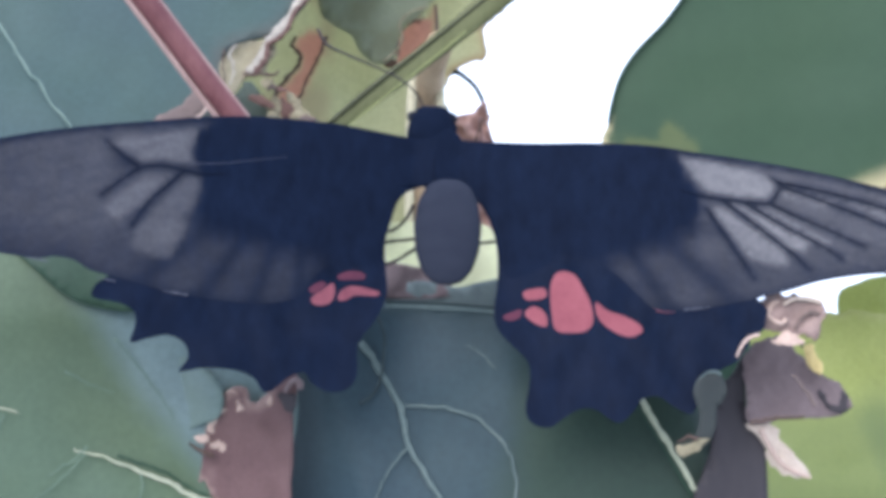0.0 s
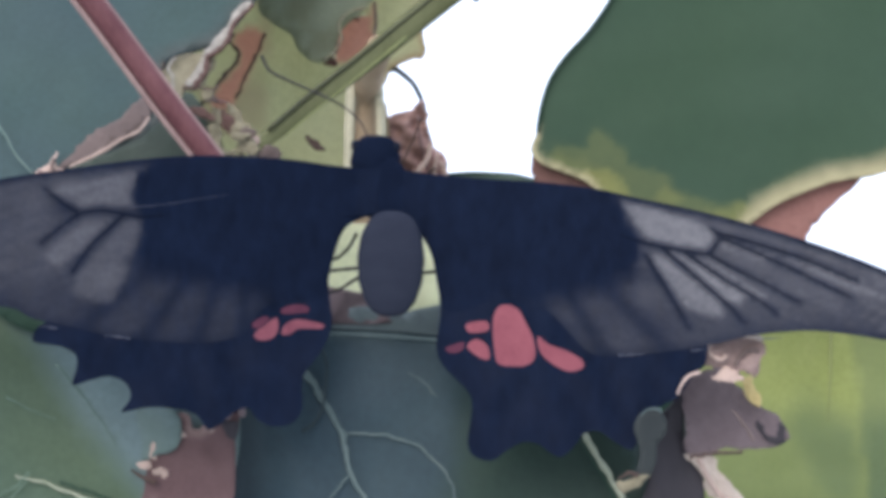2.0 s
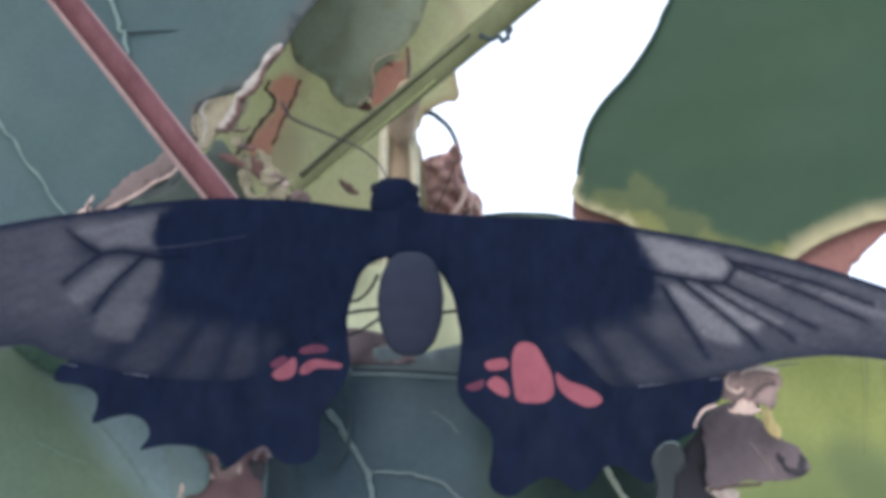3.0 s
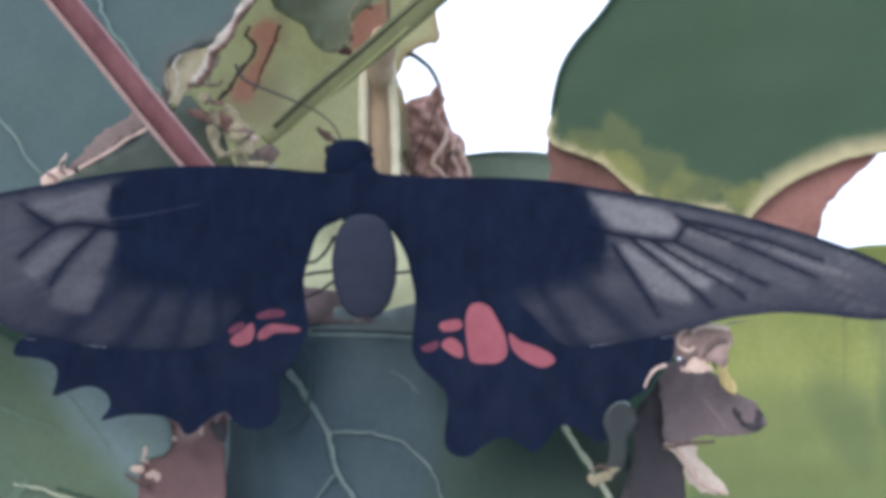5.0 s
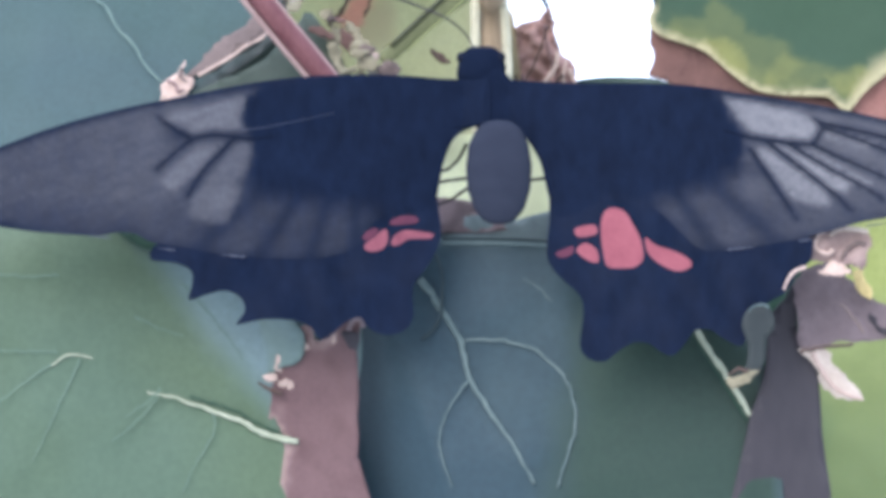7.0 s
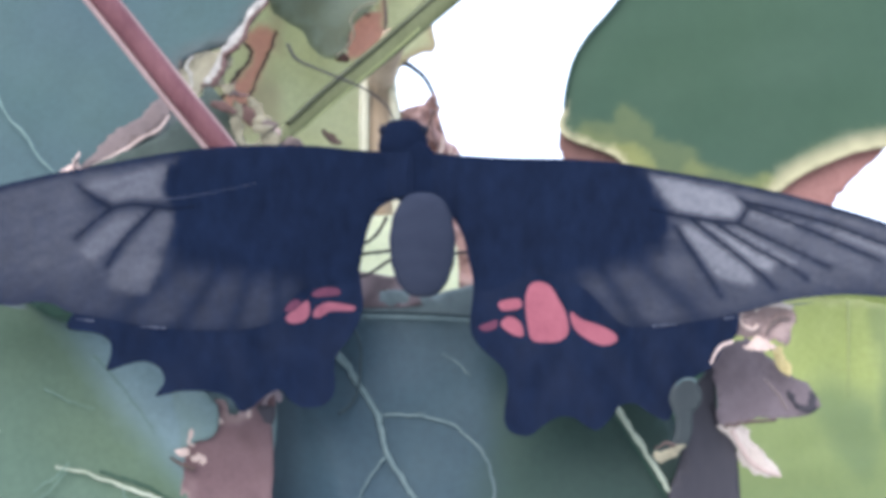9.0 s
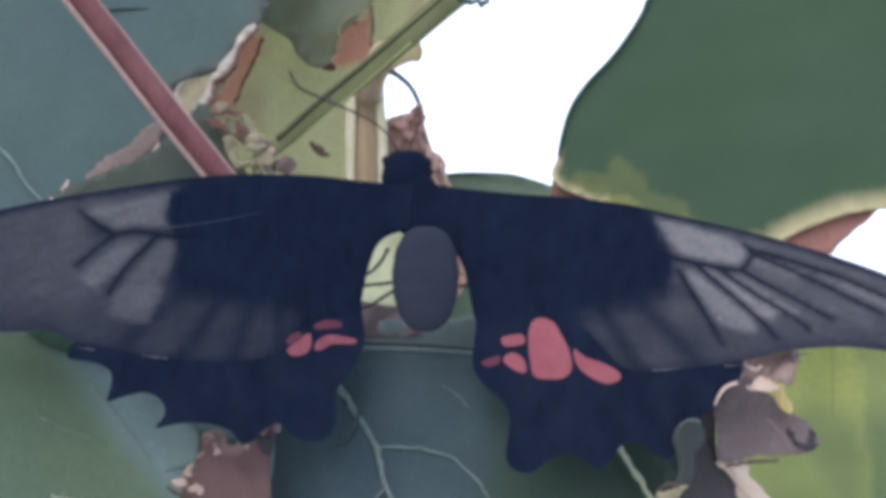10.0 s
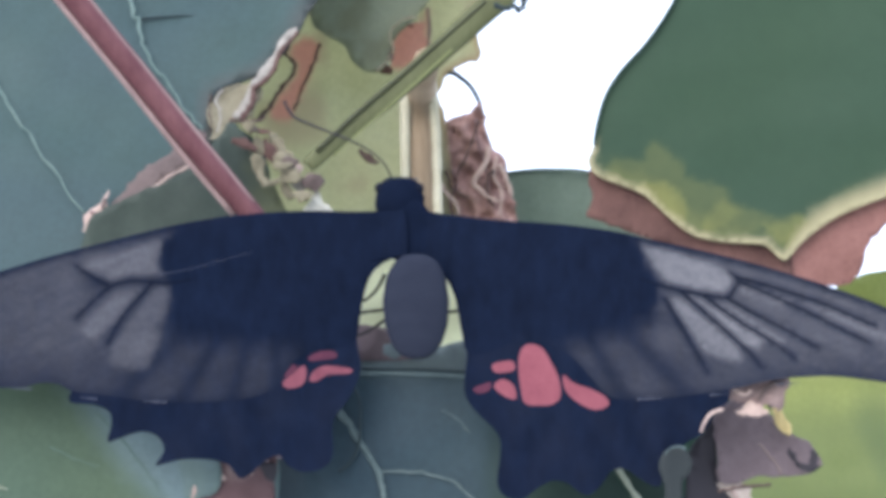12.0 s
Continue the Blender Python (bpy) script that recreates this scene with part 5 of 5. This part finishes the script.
# the velvet black field next to the body: outline in the wing's own frame
FIELD = {1: [(-5.32, 1.19), (11.43, 1.46), (22.98, -0.23), (24.40, -2.06), (25.45, -3.95), (26.49, -5.84), (26.77, -7.43), (25.44, -9.13), (21.23, -10.43), (17.50, -11.32), (13.75, -12.35), (10.57, -11.50), (8.15, -15.12), (-4.54, -18.18)],
         -1: [(-3.87, 2.72), (2.61, 2.76), (15.50, 2.16), (23.34, 1.25), (24.62, -0.38), (25.07, -2.62), (24.04, -4.81), (23.75, -7.02), (24.21, -9.05), (21.58, -10.51), (16.57, -11.17), (10.87, -11.70), (5.09, -12.49), (2.49, -14.25), (-3.93, -15.47)]}


def wing_depth(side, base, slope=-0.2, drop=0.1):
    x0 = ROOT[side][0]
    return lambda x, z: base + slope * abs(x - x0) + drop * z + 0.004 * (abs(x - x0) - 25) ** 2 * 0.25


def vein_distance(u, v, side):
    best = 99.0
    for line in VEINS[side]:
        for (a, b), (c, d) in zip(line, line[1:]):
            k = max(0.0, min(1.0, ((u - a) * (c - a) + (v - b) * (d - b)) / ((c - a) ** 2 + (d - b) ** 2)))
            best = min(best, math.hypot(a + (c - a) * k - u, b + (d - b) * k - v))
    return best


def fore_pigment(side):
    x0, _, z0 = ROOT[side]

    def grey(x, z, d):
        u, v = (x - x0) * side, z - z0
        q = signed(u, v, FIELD[side]) + 0.35 * noise.noise((u * 0.8, v * 0.8, 1))
        soft = 0.7 + 2.6 * ease(-8.0, -10.5, v)
        turn = math.atan2(-(v + 0.5), u - 12)
        level = (0.17 + 0.24 * ease(22, 34, u) - (0.10 if side < 0 else 0.0) * ease(36, 48, u)) * ease(6, 14, u)
        level *= 1 - 0.62 * (0.5 + 0.5 * math.cos(turn * 24 + 0.6)) ** 2 * ease(-7, -11, v) * ease(34, 28, u)
        level *= 1 - 0.45 * ease(-10.5, -15, v) * ease(24, 30, u)
        level += max(k * inside(u, v, shape) for shape, k in PANELS[side])
        if side < 0:                             # a dark smudge where the cell ends
            level *= 1 - 0.6 * math.exp(-((u - 32.3) ** 2 + (v + 4.4) ** 2) / 2.2)
        level *= 1 - 0.8 * math.exp(-(vein_distance(u, v, side) / 0.42) ** 2)
        level *= 1 - 0.4 * ease(1.2, 0.1, d)
        level *= 1 - 0.8 * ease(0.9, 0.3, d) * ease(-6 - 0.2 * u, -4 - 0.2 * u, v)
        level *= 0.92 + 0.3 * noise.noise((u * 0.35, (v + u * 0.35) * 1.8, 5)) + 0.12 * noise.noise((u * 2.0, v * 2.0, 8))
        streak = 0.16 * ease(0.1, 0.6, noise.noise((u * 0.12, (v + u * 0.36) * 2.0, 9))) * ease(36, 44, u) * (1 if side > 0 else 0.4)
        # the right wing's stronger sheen is put into the pigment; the left is dimmed
        return (level * ease(-0.3, soft, q) + streak) * (1.0 if side > 0 else 0.70)
    return grey


def build_butterfly():
    bug = empty("butterfly", "black butterfly with grey-rayed wings and red spots, wings spread on leaves", "butterfly")
    wings = {}
    fore_l = [(-3.93, 3.98), (-5.42, 4.38), (-9.62, 4.53), (-14.80, 4.94), (-19.98, 4.96), (-25.16, 4.73), (-31.00, 3.97), (-38.12, 2.57), (-44.61, 1.24), (-51.08, -0.42), (-56.91, -2.41), (-62.08, -4.72), (-66.08, -7.43), (-67.23, -9.24), (-65.59, -10.67), (-61.37, -11.98), (-56.18, -12.96), (-50.99, -13.44), (-47.76, -13.58), (-45.95, -13.20), (-43.87, -13.40), (-41.93, -14.37), (-38.05, -15.03), (-34.81, -15.69), (-30.94, -16.15), (-26.42, -16.36), (-22.55, -16.18), (-19.19, -15.23), (-18.03, -13.43), (-15.77, -11.31), (-12.22, -10.93), (-10.29, -10.23), (-9.64, -7.65), (-9.12, -5.07), (-8.08, -2.61), (-6.40, -1.32), (-4.97, -0.81), (-3.94, -0.75)]
    fore_r = [(-4.19, 3.98), (-2.18, 4.36), (0.73, 4.02), (7.19, 3.48), (13.64, 3.19), (20.09, 2.51), (24.60, 1.58), (29.74, 0.59), (36.17, -0.86), (42.58, -2.63), (48.34, -4.53), (53.45, -6.61), (57.90, -9.07), (59.92, -11.14), (59.25, -12.81), (55.91, -13.70), (52.07, -13.55), (48.87, -13.09), (44.38, -12.75), (40.53, -13.00), (37.31, -13.50), (34.10, -14.39), (28.95, -15.40), (23.81, -16.09), (20.21, -16.01), (17.78, -13.88), (15.48, -11.62), (12.59, -10.25), (9.05, -10.30), (5.83, -11.58), (3.63, -11.70), (2.74, -8.99), (1.98, -5.63), (0.57, -3.04), (-1.10, -1.22), (-2.20, -0.82), (-4.20, -0.75)]
    hind_l = [(-5.72, -0.95), (-8.17, -2.30), (-9.33, -5.45), (-9.98, -8.02), (-9.79, -10.92), (-9.53, -13.81), (-10.76, -16.82), (-12.69, -19.57), (-12.69, -23.09), (-13.78, -24.75), (-16.02, -25.12), (-17.82, -24.22), (-18.72, -23.07), (-20.51, -23.83), (-22.05, -25.23), (-23.21, -25.48), (-24.23, -24.07), (-26.29, -23.30), (-29.50, -23.16), (-31.43, -23.54), (-32.52, -23.66), (-31.56, -22.13), (-32.08, -20.59), (-33.88, -19.82), (-36.07, -20.32), (-37.86, -20.83), (-37.48, -19.16), (-37.62, -17.49), (-39.43, -16.59), (-42.13, -16.19), (-41.88, -14.78), (-40.47, -13.69), (-34.05, -8.89), (-18.60, -3.15)]
    hind_r = [(-1.21, -0.97), (0.71, -2.98), (2.24, -5.82), (2.94, -8.72), (3.05, -12.25), (2.72, -16.10), (3.86, -18.34), (6.54, -20.91), (6.91, -23.15), (6.51, -26.47), (7.40, -28.00), (9.32, -28.33), (10.99, -27.12), (12.78, -26.17), (14.44, -26.37), (15.71, -27.26), (16.99, -27.65), (18.40, -26.38), (19.44, -24.98), (21.10, -24.73), (22.88, -25.88), (24.79, -26.52), (25.83, -23.85), (27.64, -21.81), (29.44, -20.79), (30.48, -19.26), (31.20, -18.10), (32.30, -17.30), (32.60, -15.90), (32.20, -14.41), (26.34, -9.77), (10.99, -3.28)]
    for side, name, outline in ((-1, "left", hind_l), (1, "right", hind_r)):
        o = ROOT[side]
        x0 = o[0]
        fore = wing_depth(side, -3.3, -0.2)
        depth = lambda x, z, fore=fore, x0=x0: fore(x, z) + 0.045
        w = part("hindwing", sheet(outline, depth, 0.06, 0.8, per=3, ripple=0.0, wave=0.15, seed=60 + side, origin=o,
                                   pigments={"grey": lambda x, z, d: 0.05 + 0.1 * noise.noise((x * .4, z * .2, 4))}),
                 MAT_HIND, bug, "black scalloped hind wing with red spots", smooth=False)
        w.location = Vector(o) * MM
        wings[name + "_hind"] = w
        if side > 0:
            spots = (([(10.60, -10.90), (11.81, -11.42), (12.70, -12.83), (13.58, -14.62), (13.82, -16.66), (12.92, -17.62), (11.39, -17.80), (9.73, -17.54), (9.23, -15.88), (8.99, -12.94), (9.51, -11.28)], MAT_RED),
                     ([(14.09, -14.37), (15.36, -15.27), (17.27, -15.91), (18.92, -16.81), (19.17, -17.70), (17.64, -18.21), (15.60, -17.31), (14.34, -16.03)], MAT_RED),
                     ([(19.46, -13.62), (21.50, -13.25), (23.41, -14.27), (23.14, -15.29), (20.85, -15.29)], MAT_RED),
                     ([(6.05, -13.19), (8.23, -12.81), (8.48, -13.84), (6.43, -14.15)], MAT_RED),
                     ([(6.17, -15.74), (7.19, -14.85), (8.47, -15.62), (8.71, -17.03), (7.57, -16.90)], MAT_RED),
                     ([(3.74, -15.99), (4.89, -15.48), (5.79, -15.23), (5.65, -16.13), (4.38, -16.50)], MAT_DULL_RED))
        else:
            spots = (([(-18.25, -14.89), (-17.10, -13.87), (-15.82, -12.98), (-15.56, -14.26), (-16.21, -15.28), (-17.61, -15.53)], MAT_SOFT_RED),
                     ([(-15.18, -14.77), (-14.80, -13.75), (-13.39, -13.12), (-10.57, -13.58), (-10.83, -14.09), (-13.13, -14.14), (-14.29, -14.78)], MAT_SOFT_RED),
                     ([(-15.18, -11.96), (-13.77, -11.45), (-12.36, -11.59), (-12.24, -12.23), (-14.03, -12.47), (-15.18, -12.47)], MAT_DULL_RED),
                     ([(-18.51, -13.74), (-17.23, -12.85), (-16.59, -13.23), (-17.87, -14.25)], MAT_DULL_RED))
        for pts, mat in spots:
            part("spot", sheet(pts, lambda x, z: depth(x, z) - 0.012, 0.01, 0.6, per=4, ripple=0.0, seed=3, origin=o), mat, w, "dull red spot" if mat is MAT_DULL_RED else "red spot", smooth=False)
    for side, name, outline in ((-1, "left", fore_l), (1, "right", fore_r)):
        o = ROOT[side]
        depth = wing_depth(side, -3.3, -0.2)
        w = part("forewing", sheet(outline, depth, 0.03, 0.5, per=4, ripple=0.0, wave=0.12, seed=70 + side, origin=o, pigments={"grey": fore_pigment(side)}),
                 MAT_FORE, bug, "black forewing with a grey, dark-veined outer half", smooth=False)
        w.location = Vector(o) * MM
        wings[name + "_fore"] = w
        for line in VEINS[side]:
            xs = [o[0] + side * u for u, v in line]
            pts = [(x, depth(x, o[2] + v) - 0.05, o[2] + v) for x, (u, v) in zip(xs, line)]
            part("vein", tube(pts, 0.10, 0.04, sides=5, flat=0.4, origin=o), MAT_VEIN, w)
        if side < 0:
            part("pale_crease", tube([(-31.8, -8.7, -1.5), (-28.8, -8.0, -1.1), (-25.0, -7.2, -0.3), (-21.5, -6.4, 0.5)], 0.03, 0.015, sides=5, flat=0.4, origin=o), MAT_FRINGE, w)
        for u, v, length in ((41, -16.2, 2.6), (33.5, -17.7, 2.0), (26, -18.5, 2.8)):
            pts = [(o[0] + side * (u + s * length / 2), depth(o[0] + side * u, o[2] + v) - 0.25, o[2] + v + 0.12 * s) for s in (-1, 0, 1)]
            part("fringe", tube(pts, 0.09, 0.03, sides=5, flat=0.3, origin=o, rough=1.2, seed=u), MAT_FRINGE, w)

    part("thorax", blob((-4.1, -1.5, 2.2), (3.0, 0.9, 4.0), 16, 24, lambda k: 0.75 + 0.35 * math.sin(math.pi * k), fuzz=0.08), MAT_BODY, bug, "black hairy thorax")
    part("abdomen", blob((-2.7, -5.2, -6.6), (3.65, 1.1, 6.0), 26, 24, lambda k: (1.10 - 0.12 * k) * (1 + 0.012 * math.sin(k * 44)), square=0.75), MAT_ABDOMEN, bug, "dark grey blunt abdomen")
    head = part("head", blob((-5.0, -0.5, 6.0), (2.65, 1.6, 2.4), 14, 20, lambda k: 0.82 + 0.5 * k, fuzz=0.12, square=0.4), MAT_BODY, bug, "black head")
    for px in ((-7.3, -0.7, 7.1), (-2.7, -0.7, 7.0)):
        part("eye", blob(px, (0.6, 0.6, 0.7), 10, 14), MAT_EYE, head)
    # the thickened outer end also stands in for a shadow along the stem
    part("antenna", tube([(-6.0, 1.0, 8.1), (-7.0, 1.0, 10.1), (-9.3, 1.0, 12.0), (-12.6, 1.0, 13.5), (-15.5, 1.0, 14.7), (-17.7, 1.0, 15.8), (-18.7, 1.0, 17.6)], 0.09, 0.19, sides=6), MAT_LEG, bug)
    part("antenna", tube([(-4.2, 0.5, 7.8), (-4.3, 6.0, 8.1), (-4.4, 13.0, 8.6)], 0.11, 0.14, sides=6), MAT_LEG, bug)
    for pts in ([(-5.7, -0.3, -6.8), (-7.5, -0.3, -7.1), (-9.3, -0.3, -7.3), (-11.1, -0.3, -7.7)], [(-5.3, -0.1, -7.3), (-7.3, -0.1, -8.5), (-9.0, -0.1, -9.6), (-11.3, -0.1, -10.4)], [(-7.0, 0.8, -2.9), (-7.9, 0.8, -4.6), (-9.3, 0.8, -5.9), (-10.9, 0.8, -6.1)],
                [(-0.4, -0.2, -7.4), (1.3, -0.2, -7.3), (3.3, -0.2, -7.0)]):
        part("leg", tube(pts, 0.22, 0.16, sides=6, rough=0.3), MAT_LEG, bug)
    return bug, wings


blue_lobe = build_near_plant()
back_plant, teal_leaf, petiole = build_back_plant()
right_leaf = build_right_leaf(back_plant)
butterfly, wing_parts = build_butterfly()


# ---------------- what moves ----------------
def motions():
    # the clip's camera brightens and darkens a little: seconds, stops over EXPOSURE
    light = [(0.0, 0.3), (0.5, 0.1), (1.0, 0.3), (1.5, -0.03), (2.0, -0.15), (2.5, 0.0), (3.0, -0.1), (3.5, -0.2), (5.5, 0.1), (6.0, 0.4), (6.5, 0.45), (8.5, 0.65), (9.0, 0.5), (9.5, -0.05), (10.0, -0.15), (10.5, -0.05), (11.0, 0.1), (11.5, 0.1), (12.0, 0.15)]
    walk(cam, [(t, eye_pose(place, turn)) for t, place, turn in PATH], [(t, EXPOSURE + stops, 5900 - 500 * stops, 13) for t, stops in light])
    # the broad leaf, the teal leaf, a bluish lobe and the red stalk sway a little in the air (mm)
    sway = [(0.0, 0.0, 0.2, 0), (0.5, -2.5, 0.4, 0), (1.0, -1.5, -3.8, 0), (1.2, -0.4, -7.4, 0), (1.35, 1.0, -11.2, 0.5), (1.5, 1.9, -13.4, 1), (1.65, 1.2, -10.4, 0.5), (1.8, -0.2, -4.6, -1), (2.0, -1.5, 0.3, -2.2), (2.5, -1.0, 2.7, -2),
            (3.0, 0.2, -0.2, -1.5), (3.5, 0.2, -0.7, -1.5), (5.5, 0.8, 0.8, -1.2), (6.0, 1.5, -0.7, -1.5), (6.5, -1.0, 3.0, -1.5), (8.5, -2.2, 6.0, -2.6), (9.0, 0.0, 1.8, -1.5), (9.5, 1.3, -3.6, 1), (10.0, 0.3, -2.4, 0), (10.5, 0.1, -4.2, 0),
            (11.0, 0.1, -2.6, 0), (11.5, 0.0, -0.2, -0.6), (12.0, 0, 0, 0)]
    walk(right_leaf, [(t, pose((16.0 + dx) * MM, 55.0 * MM, (13.0 + dz) * MM, 0, turn, 0)) for t, dx, dz, turn in sway])
    lift = [(0.0, 2.0), (0.5, 2.5), (1.0, 0.5), (1.5, 0.2), (2.0, 1.0), (2.5, 1.5), (3.0, 1.7), (3.5, 1.2), (5.5, 1.8), (6.0, 4.2), (6.5, 4.0), (8.5, 0.6), (9.0, 0.8), (9.5, -0.2), (10.0, -1.2), (11.0, -1.1), (11.5, 0.0), (12.0, 0.0)]
    walk(teal_leaf, [(t, pose(0, 0, dz * MM)) for t, dz in lift])
    drift = [(0.0, -1.8), (0.5, -4.5), (1.0, -4.0), (1.5, -0.5), (2.0, 0.0), (9.0, 0.0), (9.5, -0.5), (10.0, -2.0), (10.5, -4.5), (11.0, -3.0), (11.5, -0.5), (12.0, 0.0)]
    walk(blue_lobe, [(t, pose(dx * MM, 0, -0.2 * dx * MM)) for t, dx in drift])
    swing = [(0.0, 0.3), (0.5, 0.6), (1.0, 1.0), (1.5, 3.1), (2.0, 2.3), (2.5, 1.2), (3.0, 0.8), (3.5, 0.9), (5.5, 1.3), (6.0, 1.4), (6.5, 1.4), (8.5, 3.3), (9.0, 1.0), (9.5, 1.4), (10.0, 0.7), (10.5, -0.1), (11.0, 0.6), (11.5, 1.5), (12.0, 0.0)]
    walk(petiole, [(t, pose(dx * MM, 0, 0)) for t, dx in swing])
    # the wings rise and sink, and the left pair opens: seconds, right fore, left fore, left hind, opening of the left pair (degrees)
    beats = [(0.0, 2.0, 2.9, 1.2, 11), (0.5, 4.8, 4.6, 3.1, 17), (1.0, -0.6, 2.4, 0.5, 10), (1.5, 0.3, 2.4, 1.2, 3), (2.0, -0.4, 0.7, -0.4, 5), (2.5, 0.0, 2.4, 0.8, 7), (3.0, 0.5, 2.1, 0.7, 2),
             (3.5, 1.0, 2.4, 0.1, 4), (5.5, 0.4, 1.0, -0.3, 0), (6.0, 0.2, 1.8, 0.4, 0), (6.5, 0.7, 1.1, 0.0, 0), (8.5, -0.3, -0.5, 0.2, 0), (9.0, 0, 0, 0, 0), (9.5, -1.4, -0.3, -0.4, 3),
             (10.0, -1.3, 0.7, 0.5, 2), (10.5, -3.3, -2.1, 1.0, -3), (11.0, -2.9, -1.4, -0.3, 0), (11.5, -2.5, -0.8, -0.8, -2), (12.0, -2.0, -2.5, -1.5, -6)]
    at = {side: [v * MM for v in ROOT[side]] for side in (1, -1)}
    across = {side: Vector((0.2 * side, 1.0, -0.1)).normalized() for side in (1, -1)}

    def beat(side, lift, opening):
        return pose(*at[side], 0, 0, opening) @ Matrix.Rotation(radians(lift), 4, across[side])

    walk(wing_parts["right_fore"], [(t, beat(1, -a, 0)) for t, a, b, c, d in beats])
    walk(wing_parts["left_fore"], [(t, beat(-1, b, d)) for t, a, b, c, d in beats])
    walk(wing_parts["left_hind"], [(t, beat(-1, c, d)) for t, a, b, c, d in beats])


motions()
